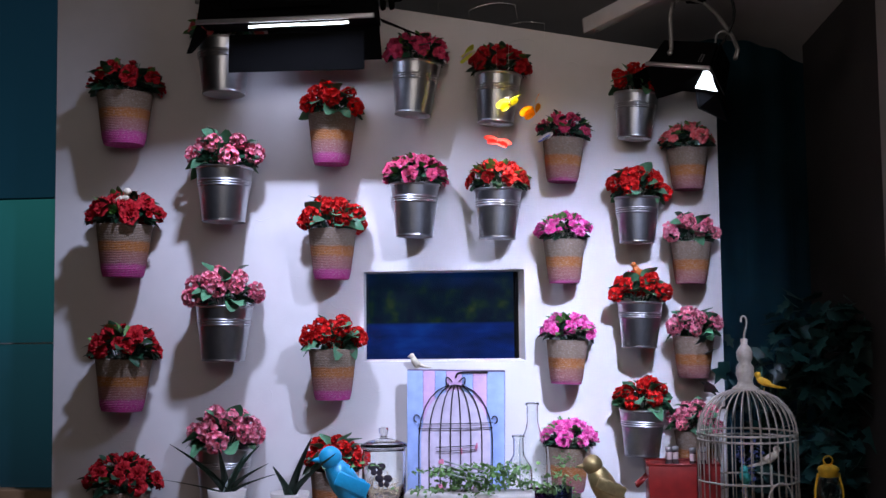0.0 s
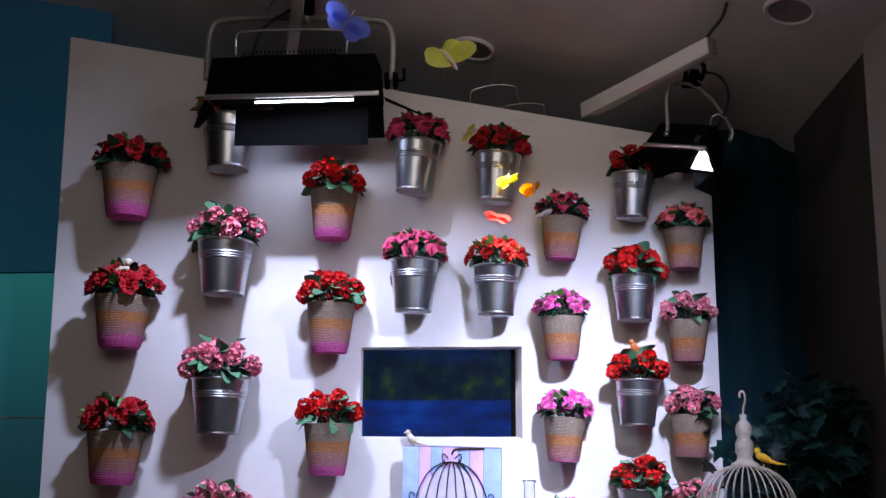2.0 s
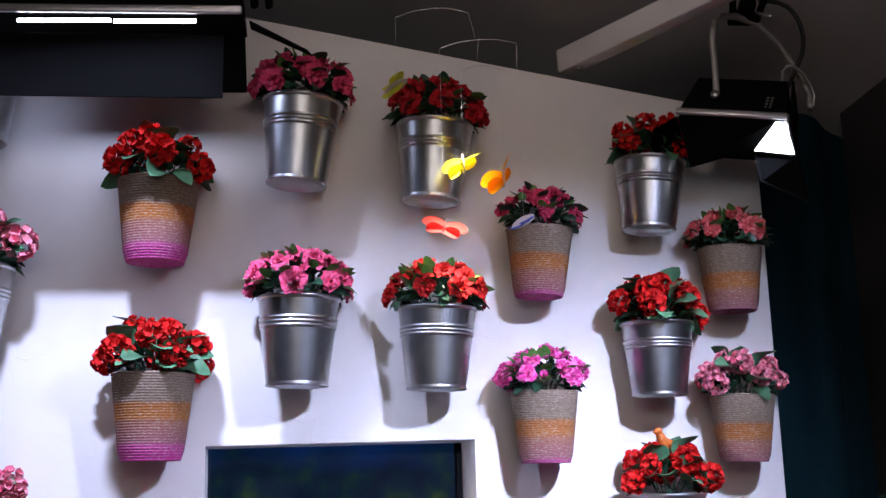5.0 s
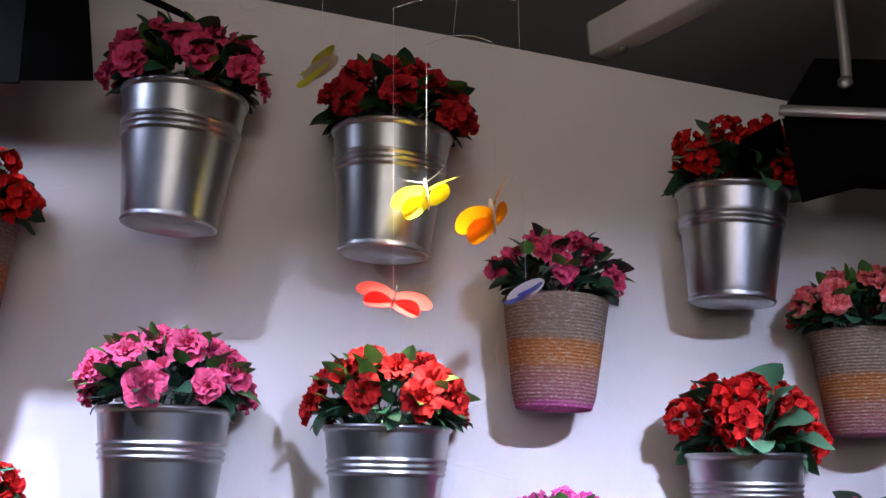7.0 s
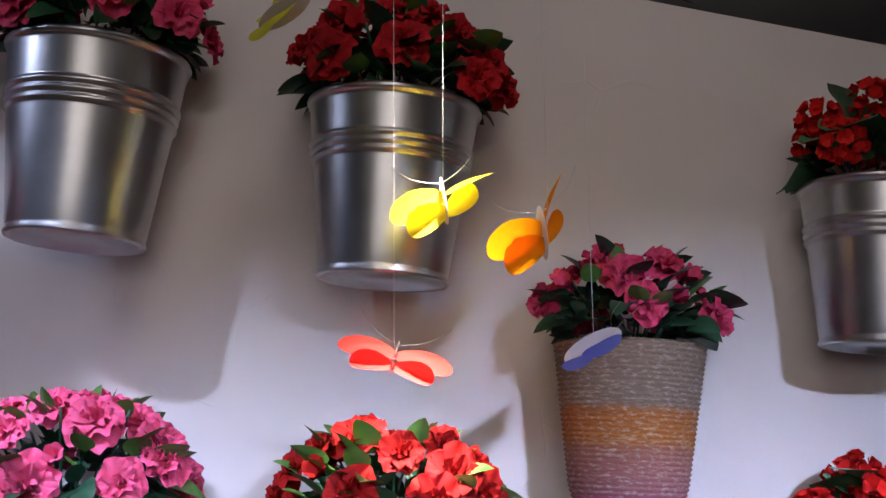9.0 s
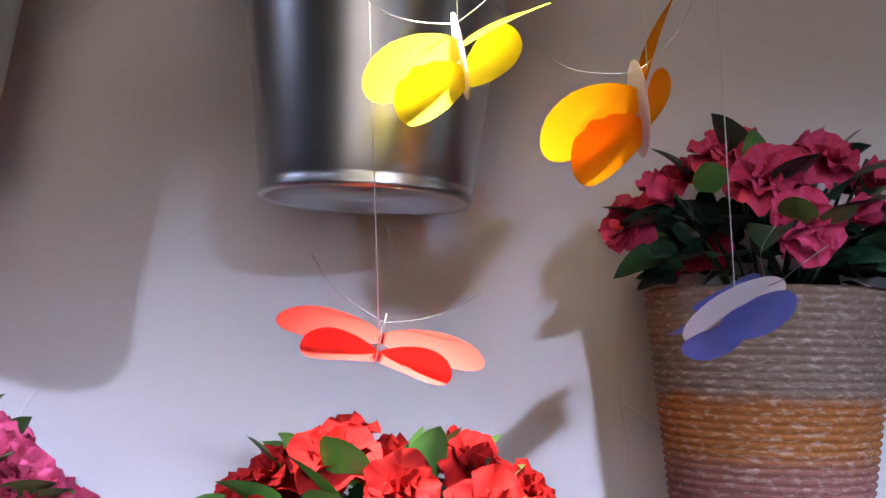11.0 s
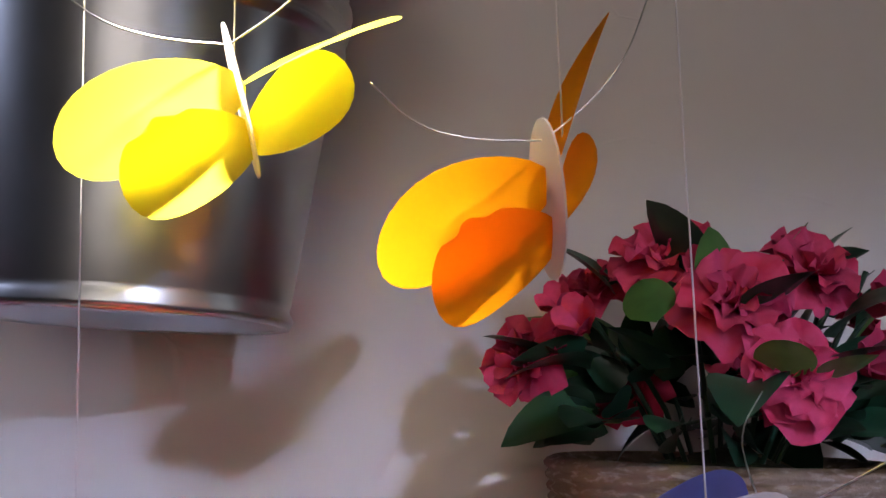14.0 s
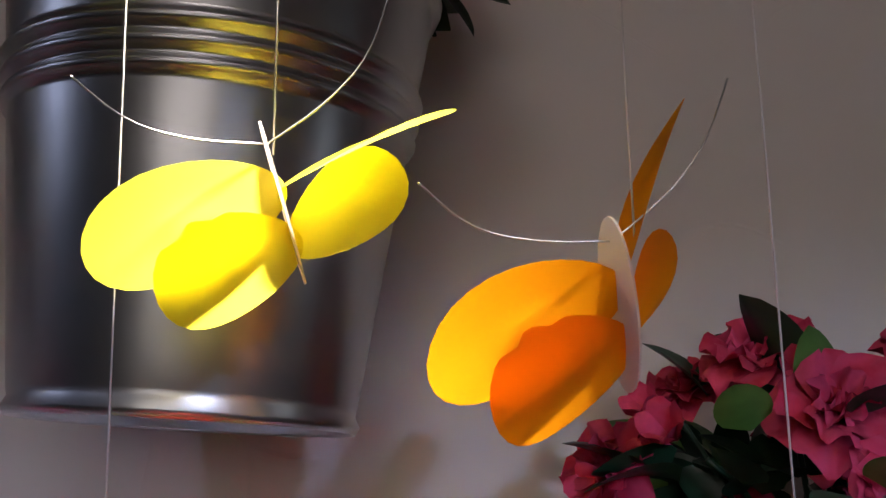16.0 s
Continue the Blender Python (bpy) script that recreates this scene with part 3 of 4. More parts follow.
    part("safety_wire", tube([(0.08, 0, 0.30), (0.10, -0.02, 0.36), (0.07, 0, 0.43), (-0.06, 0, 0.38), (-0.08, -0.02, 0.28)], 0.0018, 6, None, 2), CABLE, t)


def ceiling_bar(name, a, b, label):
    a, b = Vector(a), Vector(b)
    d = b - a
    n = d.length
    t = thing(name, Matrix.Translation((a + b) / 2) @ d.to_track_quat("Y", "Z").to_matrix().to_4x4(), label, "bar")
    part("beam", box(0.045, n, 0.06, (0, 0, 0), 0.004), WHITEBAR, t)
    for k in (-1, 1):
        part("end_cap", box(0.041, 0.004, 0.056, (0, k * (n / 2 + 0.002), 0), 0.001), GREY, t)
        part("bolt", lathe([(0, 0), (0.007, 0), (0.007, 0.005), (0, 0.006)], 12, None, pose(0, k * (n / 2 - 0.05), -0.030, 180, 0, 0)), ALU, t)
    return t


def spotlight():
    """Short square head seen obliquely, with open barn doors."""
    m = Matrix(((0.847, 0.383, 0.37, 1.186), (-0.487, 0.837, 0.25, -0.218), (-0.212, -0.392, 0.895, 2.370), (0, 0, 0, 1))) @ Matrix.Scale(0.85, 4)
    t = thing("studio_spotlight", m, "black square studio light with open barn doors and a bright lamp", "studio light")
    part("housing", slab([(-0.135, -0.095, -0.05), (0.135, -0.095, -0.05), (0.115, -0.07, 0.085), (-0.115, -0.07, 0.085)], 0.19, (0, 1, 0)), BLACK, t, smooth=False)
    part("rim", box(0.28, 0.010, 0.018, (0, -0.098, -0.052), 0.003), ALU, t)
    part("rim", box(0.010, 0.20, 0.016, (0.138, 0, -0.052), 0.003), ALU, t)
    part("reflector", slab([(0.112, -0.085, -0.060), (0.135, -0.085, -0.060), (0.159, -0.01, -0.099), (0.055, 0.006, -0.083)], 0.003, (0, 1, 0)), TUBE, t, "bright white lamp window", smooth=False)
    part("flap", slab([(-0.135, -0.09, -0.062), (0.108, -0.09, -0.062), (0.050, 0.0, -0.086), (-0.10, 0.02, -0.14)], 0.004, (0, 1, 0)), BLACK, t, smooth=False)
    part("flap", slab([(0.143, -0.09, -0.060), (0.143, 0.09, -0.060), (0.19, 0.13, -0.14), (0.165, 0.0, -0.104)], 0.004, (1, 0, 0)), BLACK, t, smooth=False)
    part("flap", slab([(0.055, 0.010, -0.089), (0.159, -0.006, -0.105), (0.20, 0.08, -0.18), (0.08, 0.04, -0.155)], 0.004, (0, 1, 0)), BLACK, t, smooth=False)
    part("flap", slab([(-0.14, -0.08, -0.058), (-0.14, 0.05, -0.058), (-0.22, 0.03, -0.10), (-0.20, -0.06, -0.09)], 0.004, (0, 0, 1)), BLACK, t, smooth=False)
    part("side_panel", slab([(0.142, -0.09, -0.045), (0.142, 0.09, -0.045), (0.125, 0.07, 0.085), (0.125, -0.07, 0.085)], 0.006, (1, 0, 0)), BLACK, t, smooth=False)
    bars = None
    for k in range(4):
        for j in range(2):
            bars = box(0.006, 0.002, 0.005, (0.080 + 0.011 * j, -0.0925 + 0.0018 * k, -0.02 + 0.011 * k), 0, bars)
    part("rating_plate", bars, GREY_DIM, t, "grey label with unreadable marks", smooth=False)
    part("yoke", tube([(-0.05, -0.095, 0.005), (-0.052, -0.10, 0.03), (-0.09, -0.17, 0.18), (-0.07, -0.13, 0.26), (0.03, -0.08, 0.26), (0.15, 0.05, 0.16), (0.165, 0.03, 0.08)], 0.009, 10, None, 1), GREY, t)
    part("yoke_bolt", lathe([(0, 0), (0.012, 0), (0.012, 0.008), (0, 0.009)], 12, None, pose(-0.05, -0.098, 0.005, 90, 0, 0)), ALU, t)
    part("carry_handle", tube([(0.10, -0.05, 0.085), (0.09, -0.05, 0.15), (0.12, -0.04, 0.165), (0.17, 0.02, 0.13), (0.17, 0.03, 0.085)], 0.005, 8, None, 1), ALU, t)
    part("clamp", box(0.04, 0.04, 0.08, (-0.03, -0.10, 0.30), 0.008, box(0.085, 0.03, 0.03, (-0.03, -0.10, 0.27), 0.006)), BLACK, t)
    part("clamp_jaw", tube([(-0.06, -0.10, 0.28), (-0.075, -0.11, 0.35), (-0.03, -0.12, 0.39), (0.015, -0.11, 0.35), (0.005, -0.10, 0.28)], 0.010, 8, None, 1), BLACK, t)
    part("clamp_screw", tube([(0.0, -0.11, 0.28), (0.05, -0.13, 0.25)], 0.005, 8), ALU, t)
    part("power_cable", tube([(0.09, 0.0, 0.085), (0.11, 0.0, 0.16), (0.13, -0.03, 0.26), (0.08, -0.08, 0.34), (0.0, -0.11, 0.33)], 0.006, 8, None, 2), CABLE, t)


softlight()
spotlight()
ceiling_bar("ceiling_bar", (0.85, 0.03, 2.60), (1.25, -0.50, 2.65), "white square metal bar that carries the studio light")
ceiling_bar("ceiling_bar", (-0.315, 0.04, 2.815), (-0.165, -0.46, 2.965), "white square metal bar above the softlight")

# ---- butterfly mobile ----


def paper_mat(name, color, trans):
    m = mat(name, color, 0.55, var=0.06, scale=90, bump=0.03, bscale=400)
    nt = m.node_tree
    b = nt.nodes["Principled BSDF"]
    tr = nt.nodes.new("ShaderNodeBsdfTranslucent")
    tr.inputs[0].default_value = (*color, 1)
    mx = nt.nodes.new("ShaderNodeMixShader")
    mx.inputs[0].default_value = trans
    nt.links.new(b.outputs[0], mx.inputs[1])
    nt.links.new(tr.outputs[0], mx.inputs[2])
    nt.links.new(mx.outputs[0], nt.nodes["Material Output"].inputs[0])
    return m


PAPER = {
    "yellow": paper_mat("paper_yellow", (0.85, 0.74, 0.05), 0.72),
    "lime": paper_mat("paper_lime", (0.62, 0.66, 0.08), 0.72),
    "orange": paper_mat("paper_orange", (0.85, 0.30, 0.005), 0.72),
    "red": paper_mat("paper_red", (0.85, 0.08, 0.07), 0.72),
    "blue": paper_mat("paper_blue", (0.16, 0.22, 0.75), 0.72),
    "white": paper_mat("paper_white", (0.80, 0.74, 0.72), 0.72),
}
THREAD = mat("white_thread", (0.7, 0.68, 0.68), 0.5)
WIRE = mat("steel_wire", (0.6, 0.6, 0.6), 0.3, 1.0)


def wing_mesh(a, w, curl, color):
    """An oval wing from the body outwards along x, curled up at its hind rim."""
    b = bmesh.new()
    c = b.verts.new((a * 0.5, 0, 0))
    prev = None
    for ring in range(1, 5):
        f = ring / 4
        row = []
        for k in range(28):
            an = 2 * math.pi * k / 28
            x, y = a * 0.5 * (1 + f * math.cos(an)), w * 0.5 * f * math.sin(an) * (1 + 0.18 * f * math.cos(an))
            row.append(b.verts.new((x, y, curl * (y / w) ** 2 * w * 2 - 0.10 * a * (x / a) ** 2)))
        for k in range(28):
            if prev is None:
                b.faces.new((c, row[k], row[(k + 1) % 28]))
            else:
                b.faces.new((prev[k], row[k], row[(k + 1) % 28], prev[(k + 1) % 28]))
        prev = row
    me = mesh_of("wing", b, PAPER[color])
    return me


def butterfly(parent, at, head, normal, color, span=0.095, dihedral=14.0, fold=None, raised=None):
    """Paper butterfly: an oval white body disc that four wings pass through."""
    h = Vector(head).normalized()
    n = Vector(normal)
    n = (n - h * n.dot(h)).normalized()
    x = h.cross(n)
    m = Matrix((x, h, n)).transposed().to_4x4()
    m.translation = Vector(at) - parent.matrix_basis.translation
    L = span / 0.095
    b = bmesh.new()
    vs = [b.verts.new((0, 0.031 * L * math.cos(2 * math.pi * k / 30), 0.0115 * L * math.sin(2 * math.pi * k / 30) + 0.002)) for k in range(30)]
    ws = [b.verts.new(v.co + Vector((0.0006, 0, 0))) for v in vs]
    b.faces.new(vs)
    b.faces.new(ws[::-1])
    for k in range(30):
        b.faces.new((vs[k], vs[(k + 1) % 30], ws[(k + 1) % 30], ws[k]))
    body = part("butterfly", b, PAPER["white"], parent, color + " paper butterfly with a white body", smooth=False, m=m)
    fore, hind = wing_mesh(0.061 * L, 0.041 * L, 0.08, color), wing_mesh(0.047 * L, 0.041 * L, 0.22, color)
    for s in (-1, 1):
        flip = Matrix.Diagonal((s, 1, 1, 1))
        d = dihedral if fold is None or s > 0 else fold
        if raised and s < 0:
            along, face = Vector(raised[0]).normalized(), Vector(raised[1])
            face = (face - along * face.dot(along)).normalized()
            turn = m.to_3x3().transposed() @ Matrix((along, face.cross(along), face)).transposed()
            part("wing", fore, None, body, m=Matrix.Translation((0, 0.007 * L, 0.002)) @ turn.to_4x4())
        else:
            part("wing", fore, None, body, m=flip @ pose(-0.002 * L, 0.007 * L, 0.002, 0, -d, -3))
        part("wing", hind, None, body, m=flip @ pose(-0.002 * L, -0.008 * L, -0.001, 0, -d * 0.8, -17))
        part("antenna", tube([(0, 0.022 * L, 0.004), (0.020 * s * L, 0.027 * L, 0.008), (0.036 * s * L, 0.034 * L, 0.014), (0.046 * s * L, 0.050 * L, 0.018)], 0.00028, 5, None, 2), WIRE, body)
    return body


def mobile():
    hook = Vector((0.585, -0.225, ceil_z(0.585, -0.225)))
    t = thing("butterfly_mobile", hook, "hanging mobile of coloured paper butterflies on white threads", "mobile")

    def thread(a, b, r=0.0003):
        part("thread", tube([Vector(a) - hook, Vector(b) - hook], r, 6), THREAD, t)

    def arm(a, b, rise):
        a, b = Vector(a) - hook, Vector(b) - hook
        mid = (a + b) / 2 + Vector((0, 0, rise))
        part("wire_arm", tube([a, a.lerp(mid, 0.5) + Vector((0, 0, rise * 0.35)), mid, b.lerp(mid, 0.5) + Vector((0, 0, rise * 0.35)), b], 0.0008, 6, None, 2), WIRE, t)

    yel, ora, red, blu = (0.564, -0.245, 2.267), (0.650, -0.235, 2.241), (0.520, -0.240, 2.132), (0.690, -0.235, 2.142)
    butterfly(t, yel, (-0.10, -0.78, 0.55), (-0.28, 0.55, 0.75), "yellow", 0.081, 0, 34, ((0.80, 0.25, 0.55), (-0.42, -0.30, 0.76)))
    butterfly(t, ora, (-0.14, -0.72, 0.66), (-0.35, 0.50, 0.75), "orange", 0.088, 2, 56, ((0.27, 0.15, 0.95), (-0.83, -0.06, 0.25)))
    butterfly(t, red, (0.16, -0.88, 0.38), (0.20, 0.40, 0.88), "red", 0.080, 4)
    butterfly(t, blu, (0.85, -0.12, 0.45), (-0.42, -0.18, 0.87), "blue", 0.084, 4)
    thread((yel[0] - 0.002, yel[1] - 0.010, yel[2] + 0.012), (yel[0], yel[1] - 0.002, 2.475))
    thread((ora[0] + 0.003, ora[1] - 0.004, ora[2] + 0.016), (ora[0] + 0.003, ora[1] - 0.004, 2.482))
    arm((yel[0], yel[1] - 0.002, 2.475), (ora[0] + 0.003, ora[1] - 0.004, 2.482), 0.012)
    thread((0.600, -0.240, 2.493), (0.607, -0.238, 2.555))
    thread((red[0], red[1], red[2] + 0.010), (red[0], red[1], 2.53))
    thread((blu[0], blu[1], blu[2] + 0.008), (blu[0], blu[1], 2.545))
    arm((red[0], red[1], 2.53), (blu[0], blu[1], 2.545), 0.014)
    thread((0.600, -0.234, 2.553), (0.588, -0.224, 2.62))
    arm((0.425, -0.24, 2.60), (0.588, -0.224, 2.62), 0.016)
    lime = (0.425, -0.245, 2.440)
    butterfly(t, lime, (0.7, -0.35, 0.35), (-0.2, -0.65, 0.75), "lime", 0.088, 12)
    thread((lime[0], lime[1], lime[2] + 0.01), (0.425, -0.24, 2.60))
    thread((0.50, -0.23, 2.627), (0.50, -0.23, ceil_z(0.5, -0.23)))
    big, high = (0.40, -0.90, 2.480), (0.09, -0.90, 2.615)
    butterfly(t, big, (0.55, -0.25, -0.70), (0.25, -0.85, 0.30), "lime", 0.150, 25)
    butterfly(t, high, (0.55, -0.5, 0.6), (-0.2, -0.75, -0.5), "blue", 0.13, 10)
    thread((big[0], big[1], big[2] + 0.015), (big[0], big[1], ceil_z(big[0], big[1])))
    thread((high[0], high[1], high[2] + 0.012), (high[0], high[1], ceil_z(high[0], high[1])))


mobile()


# ---- lamps above the view ----


def flood(at, target, x_size, cut, side=0.0):
    m = look(at, target)
    t = thing("studio_flood", m, "black studio flood light with barn doors, hung under the ceiling", "studio light")
    h = x_size / 2 + 0.03
    part("housing", slab([(-h, -0.08, 0.012), (h, -0.08, 0.012), (h, 0.08, 0.012), (-h, 0.08, 0.012)], 0.14, (0, 0, 1)), BLACK, t, smooth=False)
    part("flap", slab([(-h, 0.05, 0.0), (h, 0.05, 0.0), (h + 0.06, cut, -0.19), (-h - 0.06, cut, -0.19)], 0.004, (0, 1, 0)), BLACK, t, smooth=False)
    part("flap", slab([(-h, -0.082, 0.0), (h, -0.082, 0.0), (h + 0.03, -0.17, -0.14), (-h - 0.03, -0.17, -0.14)], 0.004, (0, -1, 0)), BLACK, t, smooth=False)
    if side:
        part("flap", slab([(x_size / 2 + 0.005, -0.08, 0.0), (x_size / 2 + 0.005, 0.05, 0.0), (side, 0.09, -0.19), (side, -0.12, -0.19)], 0.004, (1, 0, 0)), BLACK, t, smooth=False)
    up = m.inverted() @ Vector((at[0], at[1], ceil_z(at[0], at[1])))
    part("hanger", tube([(0, 0, 0.08), up], 0.012, 8), GREY, t)


flood((-0.15, -0.88, 2.95), (-0.22, 0.0, 1.38), 0.12, 0.056, 0.10)
flood((1.20, -1.75, 2.62), (0.75, 0.0, 1.20), 0.10, 0.074, 0.052)
flood((0.55, -1.00, 2.95), (0.45, 0.0, 1.95), 0.34, 0.20)

# ---- backdrop beside the set ----


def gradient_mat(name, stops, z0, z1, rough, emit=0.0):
    """A panel whose light fall-off is painted as colour from bottom to top."""
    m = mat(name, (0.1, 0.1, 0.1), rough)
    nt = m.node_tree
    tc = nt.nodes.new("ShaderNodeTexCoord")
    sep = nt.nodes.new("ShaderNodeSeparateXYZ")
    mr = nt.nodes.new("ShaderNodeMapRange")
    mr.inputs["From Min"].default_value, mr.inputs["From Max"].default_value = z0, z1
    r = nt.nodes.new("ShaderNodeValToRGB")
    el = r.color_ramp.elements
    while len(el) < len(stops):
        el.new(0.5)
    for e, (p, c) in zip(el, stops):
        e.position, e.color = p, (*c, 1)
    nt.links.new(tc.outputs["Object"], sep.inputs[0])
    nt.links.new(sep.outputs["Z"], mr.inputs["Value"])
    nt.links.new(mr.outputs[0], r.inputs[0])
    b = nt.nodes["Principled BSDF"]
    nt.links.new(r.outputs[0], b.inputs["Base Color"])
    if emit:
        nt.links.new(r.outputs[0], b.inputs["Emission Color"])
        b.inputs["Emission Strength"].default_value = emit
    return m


# Both panes: painted fade and emission stand in for light on them.
TEAL_GLOW = gradient_mat("teal_painted_glow", [(0.0, (0.006, 0.02, 0.03)), (0.45, (0.010, 0.045, 0.06)), (0.55, (0.010, 0.060, 0.075)), (1.0, (0.016, 0.115, 0.118))], 0.87, 2.03, 0.2, 0.75)
NAVY_GLOW = gradient_mat("navy_painted_glow", [(0.0, (0.006, 0.03, 0.05)), (1.0, (0.004, 0.016, 0.03))], 2.03, 3.3, 0.18, 0.8)


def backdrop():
    t = thing("painted_glow_panel", (0, 0, 0), "teal glass panel with painted glow beside the plaster wall", "light panel")
    part("lower_pane", box(1.9, 0.02, 1.17, (-2.1, 0.26, 1.445)), TEAL_GLOW, t, smooth=False)
    part("upper_pane", box(1.9, 0.02, 1.28, (-2.1, 0.262, 2.68)), NAVY_GLOW, t, smooth=False)
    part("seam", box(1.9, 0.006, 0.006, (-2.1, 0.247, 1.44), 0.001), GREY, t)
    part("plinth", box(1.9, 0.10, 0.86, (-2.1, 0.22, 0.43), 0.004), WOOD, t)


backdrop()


def curtain():
    b = bmesh.new()
    rows = []
    for i in range(49):
        u = i / 48
        x = 1.27 + 0.49 * u
        y = 0.40 - 0.10 * math.sin(math.pi * u) + 0.010 * math.sin(26 * u)
        rows.append((b.verts.new((x, y, 0.02)), b.verts.new((x, y, ceil_z(x, y) - 0.03 - 0.05 * u * u))))
    for a, c in zip(rows, rows[1:]):
        b.faces.new((a[0], c[0], c[1], a[1]))
    bmesh.ops.solidify(b, geom=b.faces[:], thickness=0.006)
    tagged(part("curtain", b, TEAL), "dark teal curtain hanging beside the plaster wall", "curtain")


curtain()

# ---- ceiling fittings ----


def on_ceiling(x, y):
    n = Vector((-0.20, -0.15, -1)).normalized()
    return Matrix.Translation((x, y, ceil_z(x, y))) @ (-n).to_track_quat("Z", "Y").to_matrix().to_4x4()


RECESS = mat("lamp_recess", (0.20, 0.18, 0.17), 0.6)


def downlight(x, y, r):
    t = thing("recessed_downlight", on_ceiling(x, y), "round unlit downlight set in the grey ceiling", "ceiling light", "ceiling downlights")
    part("trim_ring", lathe([(r, 0.0), (r, -0.010), (r * 0.93, -0.016), (r * 0.82, -0.010), (r * 0.80, 0.0)], 36), CEIL, t)
    part("lens", lathe([(r * 0.82, -0.008), (r * 0.5, -0.004), (0, -0.003)], 28), RECESS, t)


for dx, dy, dr in ((1.50, -0.55, 0.085), (0.42, 0.05, 0.085), (-1.75, -0.45, 0.10), (1.35, -1.15, 0.085)):
    downlight(dx, dy, dr)
sp = thing("sprinkler", on_ceiling(1.02, -0.72), "small metal sprinkler head in the ceiling", "sprinkler")
part("rosette", lathe([(0, -0.004), (0.022, -0.004), (0.026, 0.0)], 18), RECESS, sp)
part("nozzle", lathe([(0, -0.02), (0.008, -0.018), (0.010, -0.004)], 12), ALU, sp)


# ---- sideboard with its ornaments ----
TOP = 0.86
TABLEWOOD = mat("white_washed_wood", (0.5, 0.46, 0.42), 0.6, var=0.2, scale=18, bump=0.05)
DARKTOP = mat("dark_oak", (0.10, 0.06, 0.035), 0.5, var=0.3, scale=14, bump=0.06)
sb = thing("sideboard", (0.42, -0.36, 0), "dark oak sideboard below the flower wall", "sideboard")
part("top", box(2.45, 0.62, 0.035, (0, 0, TOP - 0.0175), 0.005), DARKTOP, sb)
for sx in (-1.15, 1.15):
    for sy in (-0.26, 0.26):
        part("leg", box(0.05, 0.05, TOP - 0.035, (sx, sy, (TOP - 0.035) / 2), 0.004), DARKTOP, sb)
part("apron", box(2.2, 0.02, 0.12, (0, -0.26, TOP - 0.095), 0.003), DARKTOP, sb)

CANVAS_B = mat("pastel_blue_paint", (0.34, 0.46, 0.80), 0.7, var=0.22, scale=25, bump=0.1, bscale=200)
CANVAS_P = mat("pastel_pink_paint", (0.66, 0.42, 0.66), 0.7, var=0.22, scale=25, bump=0.1, bscale=200)
CANVAS_W = mat("pale_floral_print", (0.66, 0.58, 0.72), 0.7, var=0.2, scale=30, bump=0.1, bscale=200)
CANVAS_E = mat("worn_purple_edge", (0.13, 0.09, 0.17), 0.8, var=0.5, scale=50)
IRON = mat("dark_iron_wire", (0.03, 0.025, 0.022), 0.55, 0.6)
ROSE = mat("printed_rose", (0.62, 0.18, 0.30), 0.7, var=0.4, scale=60)


def dome_arc(cx, z0, z1, half, f, y):
    """A cage wire from the foot, round the dome to its crown."""
    pts = []
    for i in range(13):
        u = i / 12
        if u < 0.45:
            pts.append((cx + half * f, y, z0 + (z1 - z0) * u * 1.15))
        else:
            a = (u - 0.45) / 0.55 * math.pi / 2
            zb = z0 + (z1 - z0) * 0.5175
            pts.append((cx + half * f * math.cos(a) ** 0.9, y, zb + (z1 - zb) * math.sin(a)))
    return pts


def canvas():
    t = thing("canvas_picture", pose(0.340, -0.065, TOP, 4.0, 1.2, 0), "striped blue and pink picture with a wire bird cage on it", "picture")
    W, H = 0.352, 0.472
    part("stretcher", box(W, 0.022, H, (0, 0.012, H / 2), 0.003), CANVAS_E, t)
    xs = [-0.176, -0.118, -0.075, -0.035, 0.022, 0.062, 0.112, 0.176]
    for k, (a, b) in enumerate(zip(xs, xs[1:])):
        part("stripe", box(b - a - 0.0015, 0.004, H - 0.006, ((a + b) / 2, -0.002, H / 2), 0.001), CANVAS_B if k % 2 == 0 else CANVAS_P, t)
    part("cage_ground", slab([(x, -0.0045, z) for x, _, z in dome_arc(0, 0.02, 0.40, 0.125, -1, 0) + dome_arc(0, 0.02, 0.40, 0.125, 1, 0)[-2::-1]], 0.002, (0, 1, 0)), CANVAS_W, t, smooth=False)
    for f in (-1, -0.72, -0.42, -0.14, 0.14, 0.42, 0.72, 1):
        part("cage_wire", tube(dome_arc(0, 0.02, 0.42, 0.132, f, -0.008), 0.0022, 6), IRON, t)
    for z in (0.265, 0.282, 0.185, 0.20):
        part("cage_hoop", tube([(-0.135 if z > 0.25 else -0.07, -0.012, z - 0.004), (0, -0.014, z), (0.135 if z > 0.25 else 0.07, -0.012, z + 0.006)], 0.0016, 6, None, 1), IRON, t)
    for s in (-1, 1):
        part("scroll", tube([(s * (0.012 + 0.026 * (1 - math.cos(a * 0.7)) * 0.5 + 0.012 * math.sin(a)), -0.010, 0.425 + 0.016 * math.sin(a * 1.1) + 0.006) for a in [k * 0.42 for k in range(14)]], 0.0022, 6), IRON, t)
        part("scroll", tube([(s * (0.140 + 0.010 * math.sin(a)), -0.010, 0.285 + 0.013 * (1 - math.cos(a))) for a in [k * 0.42 for k in range(12)]], 0.0020, 6), IRON, t)
    part("chain", tube([(0.0, -0.006, 0.445), (0.005, -0.006, 0.462), (0.03, -0.006, 0.466), (0.115, -0.006, 0.468)], 0.0038, 6, None, 1), IRON, t)
    rng = random.Random(4)
    for k in range(9):
        x, z = rng.uniform(-0.09, 0.09), rng.uniform(0.03, 0.24)
